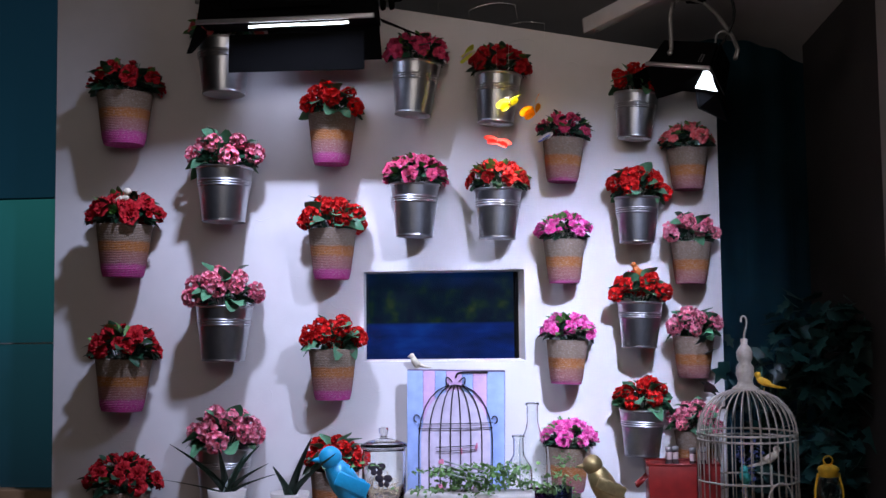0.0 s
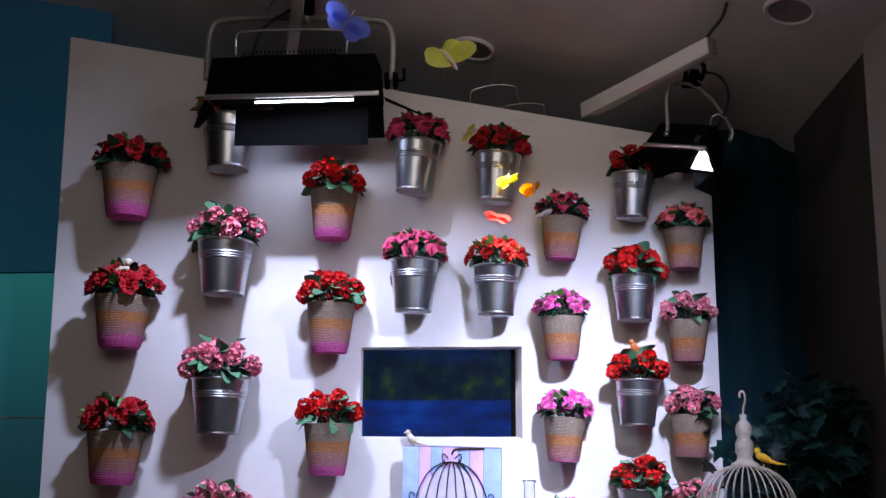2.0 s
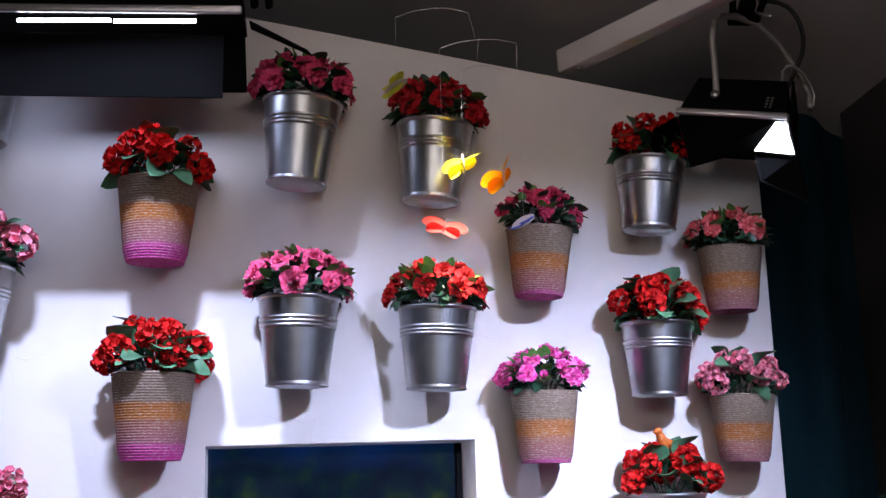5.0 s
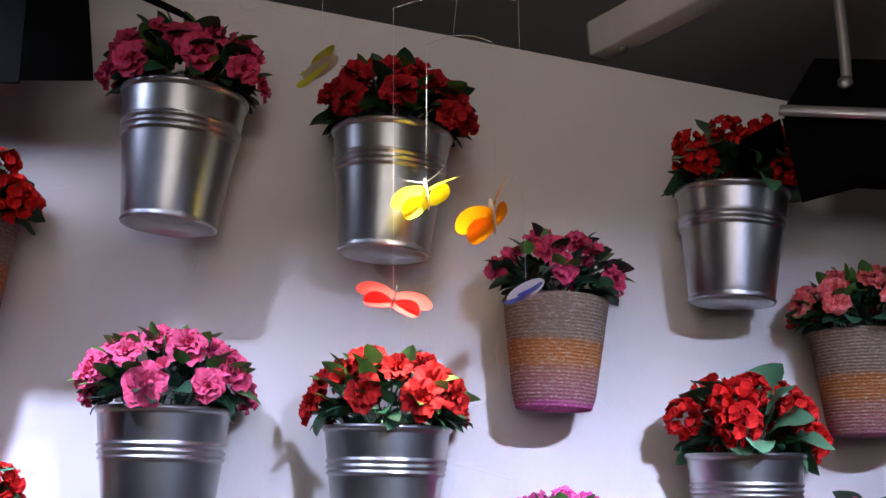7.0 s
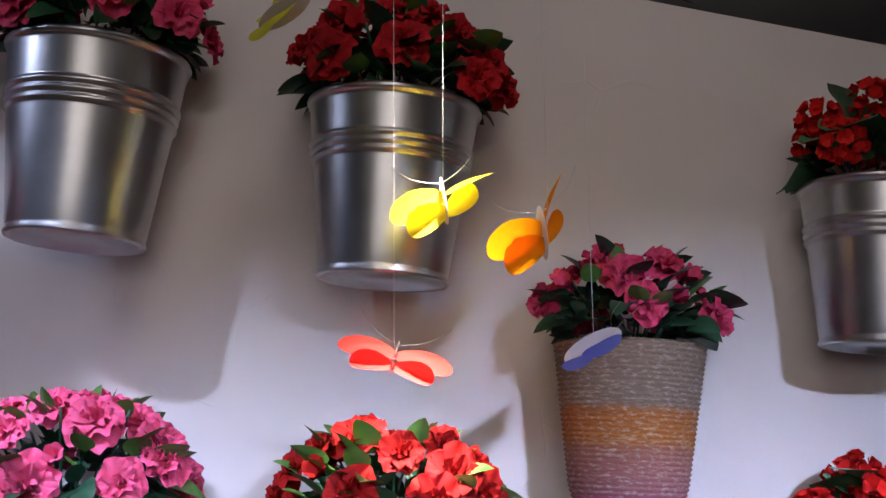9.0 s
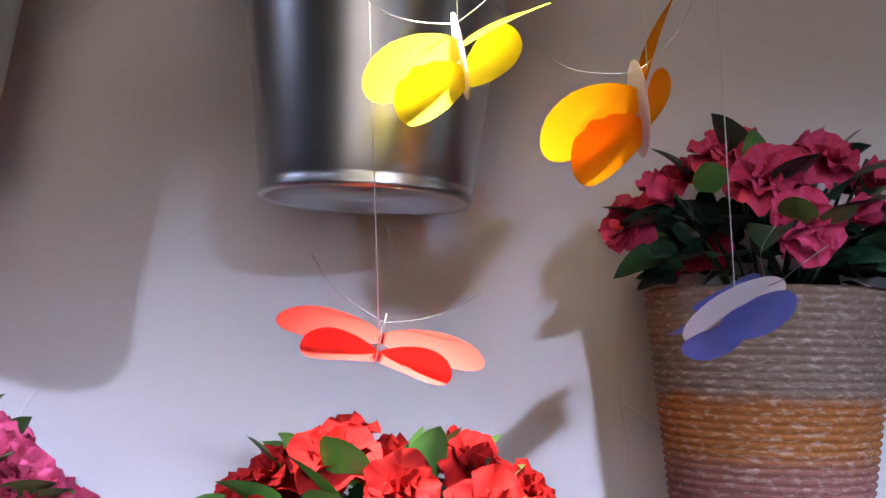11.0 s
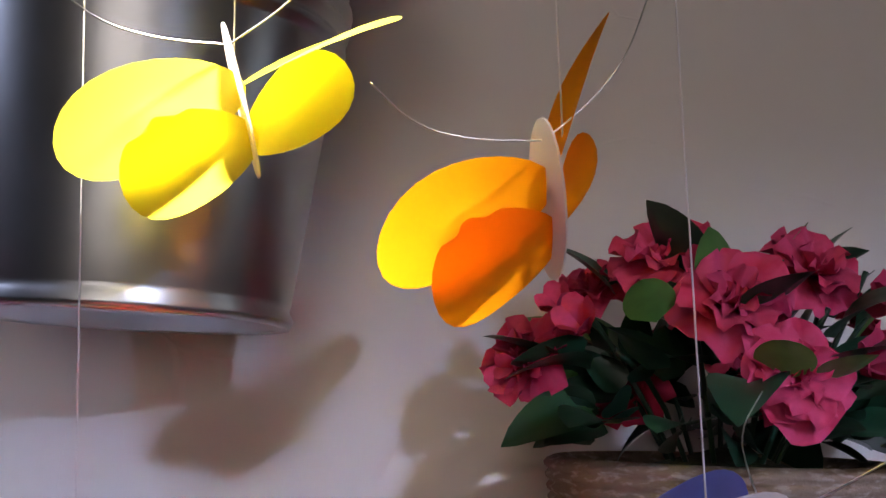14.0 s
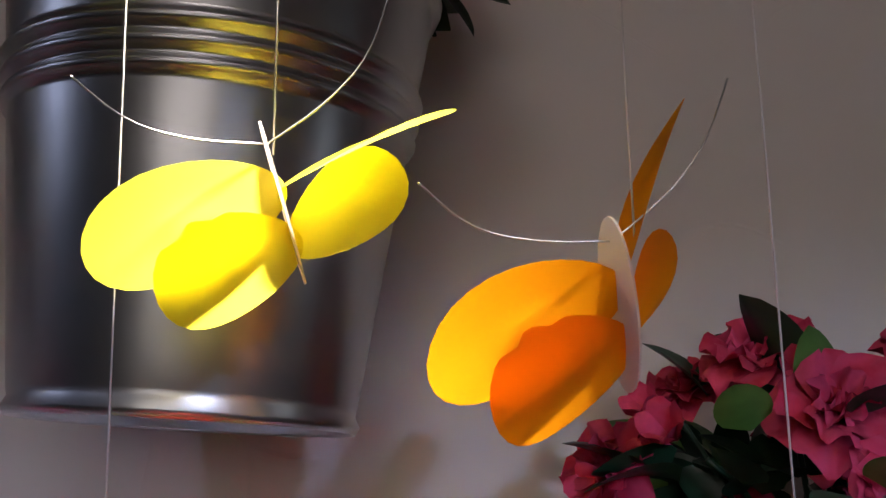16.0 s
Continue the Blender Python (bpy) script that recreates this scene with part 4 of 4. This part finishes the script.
        part("rose_print", lathe([(0.012, 0.0), (0.010, 0.0012), (0, 0.0018)], 9, None, pose(x, -0.0066, z, 90, 0, rng.uniform(0, 90))), ROSE, t)


canvas()


def figurine(name, at, scale, material, label, turn=0.0, tail=1.0, lean=50.0):
    """A small bird ornament: one plain mesh."""
    b = bmesh.new()
    bmesh.ops.create_uvsphere(b, u_segments=18, v_segments=12, radius=1, matrix=pose(0, 0, 0.045, 0, -90 + lean, 0) @ Matrix.Diagonal((0.021, 0.019, 0.042, 1)))
    c = math.cos(radians(lean))
    bmesh.ops.create_uvsphere(b, u_segments=14, v_segments=10, radius=0.017, matrix=Matrix.Translation((-0.028 * c - 0.006, 0, 0.045 + 0.036)))
    b = lathe([(0.005, 0), (0.003, 0.007), (0, 0.014)], 8, b, pose(-0.028 * c - 0.021, 0, 0.079, 0, -95, 0))
    b = tube([(0.018, 0, 0.030), (0.045 * tail, 0, 0.016), (0.075 * tail, 0, 0.010)], [0.012, 0.008, 0.004], 8, b)
    for sy in (-1, 1):
        b = box(0.050, 0.006, 0.022, (0.008, sy * 0.018, 0.044), 0.003, b, pose(0, 0, 0, 0, 25, 0))
        b = tube([(0, sy * 0.006, 0.012), (0, sy * 0.006, 0.0)], 0.002, 5, b)
    ob = part(name, b, material)
    ob.matrix_basis = pose(*at, 0, 0, turn) @ Matrix.Scale(scale, 4)
    return tagged(ob, label, "figurine")


CREAM = mat("cream_feather_paint", (0.62, 0.55, 0.42), 0.6, var=0.3, scale=120)
GOLD = mat("gold_lustre", (0.52, 0.40, 0.18), 0.28, 0.85, var=0.3, scale=90, bump=0.15, bscale=120)
TURQ = mat("turquoise_glaze", (0.02, 0.32, 0.55), 0.12, var=0.15, scale=40, bump=0.2, bscale=90)
YELLOW = mat("yellow_paint", (0.75, 0.42, 0.02), 0.5, var=0.2, scale=60)
ORANGE = mat("orange_paint", (0.62, 0.16, 0.03), 0.5, var=0.3, scale=60)
GREENB = mat("green_paint", (0.04, 0.35, 0.30), 0.5, var=0.4, scale=60)
figurine("bird_figurine", (0.195, -0.035, TOP + 0.471), 0.62, CREAM, "cream bird ornament perched on the picture", 15, 1.3, 62)
figurine("bird_figurine", (-0.865, -0.185, 1.925), 0.85, CREAM, "cream and yellow bird ornament among dark red flowers", 160, 1.4, 20)
figurine("bird_figurine", (1.000, -0.10, 1.655), 0.55, ORANGE, "small orange bird ornament on red flowers", 20, 1.0, 60)
figurine("bird_figurine", (1.376, -0.385, 1.270), 0.62, YELLOW, "yellow bird ornament on the wire cage", 0, 1.5, 25)
figurine("bird_figurine", (0.860, -0.30, TOP), 2.0, GOLD, "gold glazed bird ornament standing on the sideboard", 10, 0.75, 62)
figurine("parrot_figurine", (-0.010, -0.34, TOP), 2.35, TURQ, "turquoise glazed parrot ornament on the sideboard", 20, 0.6, 58)


def glass_mat(name, color, rough=0.02):
    m = bpy.data.materials.new(name)
    m.use_nodes = True
    b = m.node_tree.nodes["Principled BSDF"]
    b.inputs["Base Color"].default_value = (*color, 1)
    b.inputs["Roughness"].default_value = rough
    b.inputs["Transmission Weight"].default_value = 1.0
    b.inputs["IOR"].default_value = 1.42
    return m


GLASS = glass_mat("clear_glass", (0.95, 0.97, 0.95))
PURPLE = glass_mat("purple_glass", (0.35, 0.05, 0.45), 0.1)
BLUEG = glass_mat("blue_glass", (0.08, 0.18, 0.6), 0.1)


def vessel(name, at, prof, material, label, category, wall=0.003):
    """A hollow turned vessel: the profile outside, and the same set in."""
    inner = [(max(0.0005, r - wall), z + (wall if k == 0 else 0)) for k, (r, z) in enumerate(prof)][::-1]
    ob = part(name, lathe([(0, prof[0][1])] + prof + inner + [(0, prof[0][1] + wall)], 36), material)
    ob.matrix_basis = Matrix.Translation(at)
    ob.visible_shadow = False
    return tagged(ob, label, category)


vessel("glass_bottle", (0.622, -0.14, TOP), [(0.048, 0), (0.050, 0.01), (0.050, 0.19), (0.044, 0.225), (0.026, 0.262), (0.020, 0.29), (0.020, 0.345), (0.025, 0.350), (0.024, 0.356)], GLASS, "tall clear glass bottle on the sideboard", "bottle")
vessel("glass_bottle", (0.575, -0.25, TOP), [(0.044, 0), (0.046, 0.01), (0.046, 0.13), (0.042, 0.15), (0.020, 0.185), (0.018, 0.20), (0.018, 0.245), (0.023, 0.249), (0.022, 0.254)], GLASS, "short clear glass bottle on the sideboard", "bottle")
vessel("candle_glass", (0.640, -0.33, TOP), [(0.036, 0), (0.038, 0.01), (0.040, 0.085)], PURPLE, "purple candle glass on the sideboard", "glass")
vessel("candle_glass", (0.715, -0.30, TOP), [(0.036, 0), (0.038, 0.01), (0.040, 0.088)], BLUEG, "blue candle glass on the sideboard", "glass")

jar = thing("glass_jar", (0.102, -0.20, TOP), "clear glass jar with lid and dark paper butterflies", "jar")
jb = part("jar_body", lathe([(0, 0), (0.070, 0), (0.076, 0.008), (0.078, 0.17), (0.074, 0.198), (0.076, 0.205), (0.073, 0.205), (0.070, 0.195), (0.074, 0.17), (0.072, 0.010), (0, 0.006)], 40), GLASS, jar)
jl = part("lid", lathe([(0, 0.207), (0.080, 0.207), (0.083, 0.213), (0.080, 0.220), (0.045, 0.234), (0.014, 0.240), (0.010, 0.250), (0.017, 0.262), (0.016, 0.275), (0, 0.278)], 40), GLASS, jar, "glass lid with a knob")
jb.visible_shadow = jl.visible_shadow = False
MOTH = mat("dark_paper", (0.03, 0.02, 0.03), 0.8)
for (mx, mz, mr) in ((-0.012, 0.145, 20), (0.012, 0.105, -15)):
    w = bmesh.new()
    for s in (-1, 1):
        w = lathe([(0.017, 0), (0.016, 0.0008), (0, 0.001)], 10, w, pose(mx + s * 0.015, -0.082, mz + 0.006, 90, 0, mr) @ Matrix.Diagonal((1, 0.8, 1, 1)))
        w = lathe([(0.011, 0), (0.010, 0.0008), (0, 0.001)], 10, w, pose(mx + s * 0.010, -0.082, mz - 0.013, 90, 0, mr))
    part("paper_butterfly", w, MOTH, jar)
RAFFIA = mat("raffia", (0.45, 0.36, 0.24), 0.8, var=0.4, scale=80)
rf = None
rngr = random.Random(8)
for k in range(26):
    a = rngr.uniform(0, 6.28)
    p = [(0.055 * math.cos(a + q), 0.055 * math.sin(a + q), rngr.uniform(0.01, 0.12)) for q in (0, 0.9, 1.9)]
    rf = tube(p, 0.0016, 5, rf, 2)
tagged(part("filling", rf, RAFFIA, jar), "dry raffia filling", kind="stuff")


def leaf_stuff(name, centre, spread, count, size, material, seed, label, parent=None, lobed=False):
    """Many small leaves in an uneven cloud with gaps."""
    rng = random.Random(seed)
    if lobed:
        one = bmesh.new()
        pts = [(0, 0), (0.25, 0.42), (0.42, 0.26), (0.62, 0.50), (0.66, 0.20), (1.0, 0.0), (0.66, -0.20), (0.62, -0.50), (0.42, -0.26), (0.25, -0.42)]
        c = one.verts.new((0.42, 0, -0.08))
        vs = [one.verts.new((x, y, 0.05 * abs(y) - 0.15 * x * x)) for x, y in pts]
        for k in range(len(vs)):
            one.faces.new((c, vs[k], vs[(k + 1) % len(vs)]))
    else:
        one = leaf_mesh(1.0, 0.36, 0.25, 0.2, False)
    co = np.array([v.co[:] for v in one.verts])
    one.verts.index_update()
    fs = [[v.index for v in f.verts] for f in one.faces]
    one.free()
    clumps = [Vector((rng.gauss(0, 0.5), rng.gauss(0, 0.5), rng.uniform(-1, 1))) for _ in range(max(6, count // 16))]
    verts, faces = [], []
    for i in range(count):
        c = clumps[i % len(clumps)]
        p = Vector(((c.x + rng.gauss(0, 0.17)) * spread[0], (c.y + rng.gauss(0, 0.17)) * spread[1], (c.z + rng.gauss(0, 0.13)) * spread[2])) + Vector(centre)
        r = Euler((rng.uniform(-0.9, 0.9), rng.uniform(-0.4, 1.0), rng.uniform(0, 6.28))).to_matrix()
        s = size * rng.uniform(0.6, 1.25)
        n0 = len(verts)
        verts += [tuple(Vector(p) + r @ (Vector(q) * s)) for q in co]
        faces += [[n0 + k for k in f] for f in fs]
    me = bpy.data.meshes.new(name)
    me.from_pydata(verts, [], faces)
    me.materials.append(material)
    for p in me.polygons:
        p.use_smooth = True
    ob = new(name, me)
    if parent is not None:
        ob.parent = parent
    return ob


FERN = mat("fern_green", (0.13, 0.26, 0.07), 0.6, var=0.4, scale=30)
IVY = mat("dark_ivy", (0.011, 0.048, 0.042), 0.4, var=0.5, scale=14)
pl = thing("fern_planter", (0.42, -0.42, TOP), "low planter of pale green fern on the sideboard", "plant")
part("planter", box(0.42, 0.12, 0.09, (0, 0, 0.045), 0.008), TABLEWOOD, pl)
tagged(leaf_stuff("fern_leaves", (0.02, 0, 0.135), (0.20, 0.06, 0.045), 900, 0.017, FERN, 5, "", pl), "feathery pale green fern leaves", kind="stuff")
tagged(leaf_stuff("sprig_leaves", (0.29, 0.08, 0.13), (0.06, 0.04, 0.075), 110, 0.012, FERN, 15, "", pl), "thin green sprigs", kind="stuff")
for k in range(4):
    part("metal_stake", tube([(-0.08, -0.03, 0.19 - k * 0.012), (0.05, -0.035, 0.16 - k * 0.013)], 0.0028, 6), ALU, pl)


def spiky(at, blades, seed):
    rng = random.Random(seed)
    t = thing("agave_plant", at, "pot plant with long dark pointed leaves on the sideboard", "plant")
    part("plant_pot", lathe([(0, 0), (0.05, 0), (0.065, 0.09), (0.06, 0.09), (0, 0.075)], 24), TABLEWOOD, t)
    for dx, h, bend in blades:
        b = bmesh.new()
        rows = []
        for i in range(11):
            u = i / 10
            c = Vector((dx * (0.25 * u + 0.75 * u ** (1 + bend)), rng.uniform(-0.002, 0.002) - 0.03 * u, 0.07 + (h - 0.07) * (u ** 0.9)))
            w = 0.016 * (1 - u) ** 0.7 + 0.0008
            rows.append([b.verts.new(c + Vector((-w, 0, 0))), b.verts.new(c + Vector((0, 0.006 * (1 - u), 0))), b.verts.new(c + Vector((w, 0, 0)))])
        for a, c in zip(rows, rows[1:]):
            for j in (0, 1):
                b.faces.new((a[j], a[j + 1], c[j + 1], c[j]))
        bmesh.ops.solidify(b, geom=b.faces[:], thickness=0.0025)
        part("blade", b, AGAVE, t)


AGAVE = mat("agave_green", (0.03, 0.06, 0.04), 0.35, var=0.4, scale=20)
spiky((-0.40, -0.40, TOP), [(-0.19, 0.245, 0.5), (-0.11, 0.19, 0.3), (0.07, 0.21, 0.3), (0.12, 0.24, 0.7), (0.15, 0.18, 0.6), (-0.02, 0.23, 0.2), (-0.24, 0.13, 0.6), (0.19, 0.15, 0.5)], 2)
spiky((-0.17, -0.46, TOP), [(0.08, 0.27, 0.2), (0.16, 0.22, 0.3), (-0.05, 0.18, 0.4), (0.03, 0.16, 0.3)], 6)

# ---- wire bird cage, crate and lantern ----
OFFWHITE = mat("chipped_white_wire", (0.36, 0.31, 0.25), 0.6, var=0.35, scale=70, bump=0.1, bscale=150)


def birdcage():
    t = thing("bird_cage", Matrix.Translation((1.318, -0.38, TOP)) @ Matrix.Scale(1.045, 4), "chipped cream wire bird cage with a turned wooden finial", "bird cage")
    R, zb, zt = 0.150, 0.262, 0.395
    part("base", lathe([(0, 0), (R + 0.012, 0), (R + 0.014, 0.010), (R + 0.004, 0.022), (0, 0.022)], 40), OFFWHITE, t)
    for k in range(34):
        a = 2 * math.pi * k / 34
        pts = [(R * math.cos(a), R * math.sin(a), 0.02), (R * math.cos(a), R * math.sin(a), zb)]
        for i in range(1, 8):
            f = i / 7 * math.pi / 2
            r = R * math.cos(f) * 0.86 + 0.02
            pts.append((r * math.cos(a), r * math.sin(a), zb + (zt - zb) * math.sin(f)))
        part("wire", tube(pts, 0.0021, 5), OFFWHITE, t)
    for z, r in ((zb, R), (zb - 0.018, R), (0.12, R)):
        part("hoop", tube([(r * math.cos(2 * math.pi * k / 40), r * math.sin(2 * math.pi * k / 40), z) for k in range(41)], 0.0035, 6), OFFWHITE, t)
    part("finial", lathe([(0, zt - 0.005), (0.040, zt - 0.005), (0.042, zt + 0.004), (0.026, zt + 0.014), (0.022, zt + 0.026), (0.028, zt + 0.045), (0.027, zt + 0.070), (0.018, zt + 0.083), (0.024, zt + 0.095), (0.025, zt + 0.115), (0.018, zt + 0.130), (0.010, zt + 0.138), (0.011, zt + 0.155), (0, zt + 0.158)], 24), OFFWHITE, t, "turned wooden finial with chipped paint")
    part("hook", tube([(0, 0, zt + 0.15), (0.002, 0, zt + 0.18), (0.010, 0, zt + 0.20), (0.006, 0, zt + 0.228), (-0.008, 0, zt + 0.225), (-0.008, 0, zt + 0.208)], 0.0035, 7, None, 2), OFFWHITE, t)
    part("door_arch", tube([(0.03, -R - 0.004, 0.03), (0.03, -R - 0.004, 0.10), (0.07, -R + 0.01, 0.135), (0.11, -R + 0.045, 0.10), (0.11, -R + 0.045, 0.03)], 0.003, 6, None, 2), OFFWHITE, t)


birdcage()
figurine("bird_figurine", (1.305, -0.40, TOP + 0.10), 0.75, GREENB, "green and cream bird ornament inside the cage", 70, 1.0, 62)
figurine("bird_figurine", (1.395, -0.36, TOP + 0.16), 0.7, CREAM, "pale pink bird ornament inside the cage", 200, 1.6, 30)
perch = part("perch_stand", tube([(1.305, -0.40, TOP + 0.02), (1.305, -0.40, TOP + 0.10)], 0.004, 8, tube([(1.395, -0.36, TOP + 0.02), (1.395, -0.36, TOP + 0.16)], 0.004, 8)), OFFWHITE)
tagged(perch, "thin cream perch standing inside the cage", "perch")
BLOSSOM = mat("blue_blossom", (0.12, 0.16, 0.40), 0.7, var=0.5, scale=60)
bq = thing("blue_bouquet", (1.32, -0.34, TOP + 0.023), "small blue flowers standing inside the cage", "flowers")
tagged(leaf_stuff("blossoms", (0, 0, 0.12), (0.05, 0.04, 0.09), 150, 0.014, BLOSSOM, 21, "", bq), "tiny blue blossoms", kind="stuff")
part("stem", tube([(0, 0, 0), (0.005, 0, 0.06), (0, 0, 0.14)], 0.003, 6), LEAF_DARK, bq)

REDP = mat("red_enamel", (0.22, 0.012, 0.010), 0.4, var=0.3, scale=30, bump=0.05)


def crate():
    t = thing("bottle_crate", (1.120, -0.27, TOP), "dark red metal crate with small bottles in it", "crate")
    w, d, h = 0.23, 0.15, 0.165
    part("front_panel", box(w, 0.006, h, (0, -d / 2, h / 2), 0.002), REDP, t)
    part("back_panel", box(w, 0.006, h, (0, d / 2, h / 2), 0.002), REDP, t)
    part("side_panel", box(0.006, d - 0.008, h, (-w / 2 + 0.003, 0, h / 2), 0.002), REDP, t)
    part("side_panel", box(0.006, d - 0.008, h, (w / 2 - 0.003, 0, h / 2), 0.002), REDP, t)
    part("bottom", box(w - 0.014, d - 0.008, 0.006, (0, 0, 0.004), 0.001), REDP, t)
    part("rim", tube([(-w / 2, -d / 2, h), (w / 2, -d / 2, h), (w / 2, d / 2, h), (-w / 2, d / 2, h), (-w / 2, -d / 2, h)], 0.005, 6), REDP, t)
    part("handle", tube([(-w / 2, -0.03, h * 0.75), (-w / 2 - 0.035, -0.03, h * 0.55), (-w / 2 - 0.035, 0.03, h * 0.55), (-w / 2, 0.03, h * 0.75)], 0.006, 6), REDP, t)


crate()
BOTTLE = mat("brown_bottle", (0.05, 0.03, 0.03), 0.1)
PAPERLABEL = mat("bottle_paper", (0.5, 0.36, 0.34), 0.7)
for bx, by in ((1.080, -0.25), (1.103, -0.235), (1.190, -0.26), (1.155, -0.29)):
    t = thing("small_bottle", (bx, by, TOP + 0.008), "small dark bottle with pale label in the crate", "bottle", "bottles in the crate")
    part("flask", lathe([(0, 0), (0.017, 0), (0.018, 0.004), (0.018, 0.13), (0.012, 0.155), (0.009, 0.17), (0.009, 0.20), (0, 0.20)], 20), BOTTLE, t)
    part("paper_band", lathe([(0.0105, 0.165), (0.0108, 0.166), (0.0108, 0.188), (0.0105, 0.189)], 16), PAPERLABEL, t)
    part("cap", lathe([(0.0105, 0.192), (0.0115, 0.193), (0.0115, 0.206), (0, 0.208)], 16), ALU, t)


def lantern():
    t = thing("storm_lantern", (1.560, -0.42, TOP), "yellow painted metal lantern on the sideboard", "lantern")
    part("tank", lathe([(0, 0), (0.040, 0), (0.044, 0.012), (0.042, 0.045), (0.026, 0.055), (0, 0.055)], 28), YELLOW, t)
    part("chimney", lathe([(0.022, 0.055), (0.036, 0.080), (0.034, 0.125), (0.024, 0.140)], 24), GLASS, t)
    part("hood", lathe([(0, 0.178), (0.014, 0.177), (0.030, 0.170), (0.034, 0.162), (0.030, 0.156), (0.030, 0.140), (0.026, 0.138), (0, 0.138)], 28), YELLOW, t)
    part("ring", tube([(0.014 * math.sin(a), 0, 0.190 + 0.014 * math.cos(a)) for a in [k * 0.45 for k in range(15)]], 0.0025, 6), YELLOW, t)
    for sx in (-1, 1):
        part("side_tube", tube([(sx * 0.036, 0, 0.03), (sx * 0.046, 0, 0.08), (sx * 0.032, 0, 0.150)], 0.004, 6, None, 1), YELLOW, t)


lantern()


def ivy_tree():
    t = thing("ivy_plant", (1.52, 0.02, 0), "tall dark green potted ivy in the corner", "plant")
    part("plant_pot", lathe([(0, 0), (0.12, 0), (0.15, 0.28), (0.14, 0.28), (0, 0.26)], 28), TABLEWOOD, t)
    for k in range(6):
        a = k * 1.05
        part("stem", tube([(0.04 * math.cos(a), 0.04 * math.sin(a), 0.26), (0.07 * math.cos(a), 0.06 * math.sin(a), 0.8), (0.10 * math.cos(a) + 0.02, 0.08 * math.sin(a), 1.2 + 0.05 * k)], 0.008, 6, None, 1), LEAF_DARK, t)
    tagged(leaf_stuff("ivy_leaves", (0.15, -0.14, 1.06), (0.27, 0.12, 0.44), 950, 0.086, IVY, 31, "", t, True), "dark green lobed ivy leaves", kind="stuff")


ivy_tree()


# ---- pin spot, pilaster and cables ----
# Housing added around the extra spot on the butterflies.
m = look((0.632, -0.527, 2.8455), (0.562, -0.250, 2.260))
pt = thing("added_pin_spot", m, "small black spotlight added to brighten the butterfly mobile", "studio light")
part("barrel", lathe([(0.026, 0.0), (0.028, 0.003), (0.028, 0.022), (0.018, 0.028), (0, 0.028)], 24), BLACK, pt)
part("hanger", tube([(0, 0, 0.02), m.inverted() @ Vector((0.634, -0.535, ceil_z(0.634, -0.535)))], 0.008, 8), GREY, pt)

PILASTER = mat("pale_grey_paint", (0.30, 0.28, 0.275), 0.8, var=0.1, scale=6, bump=0.05)
structure("wall_pilaster", slab([(1.715, -0.58, 0), (1.96, -0.58, 0), (1.96, -1.10, 0), (1.775, -1.10, 0)], 2.62, (0, 0, 1)), PILASTER, "pale grey wall pilaster")

cb = part("hanging_cable", tube([(1.225, -0.47, 2.67), (1.25, -0.50, 2.705), (1.285, -0.52, 2.74), (1.30, -0.53, 2.79)], 0.006, 8, None, 2), CABLE)
tagged(cb, "black power cable from the ceiling to the light bar", "cable")
cb = part("hanging_cable", tube([(-0.19, -0.36, 3.00), (-0.25, -0.38, 2.985), (-0.285, -0.38, 2.95), (-0.28, -0.385, 2.91), (-0.295, -0.39, 2.875)], 0.0025, 8, None, 2), CABLE)
tagged(cb, "thin black cable end hanging by the clamp", "cable")
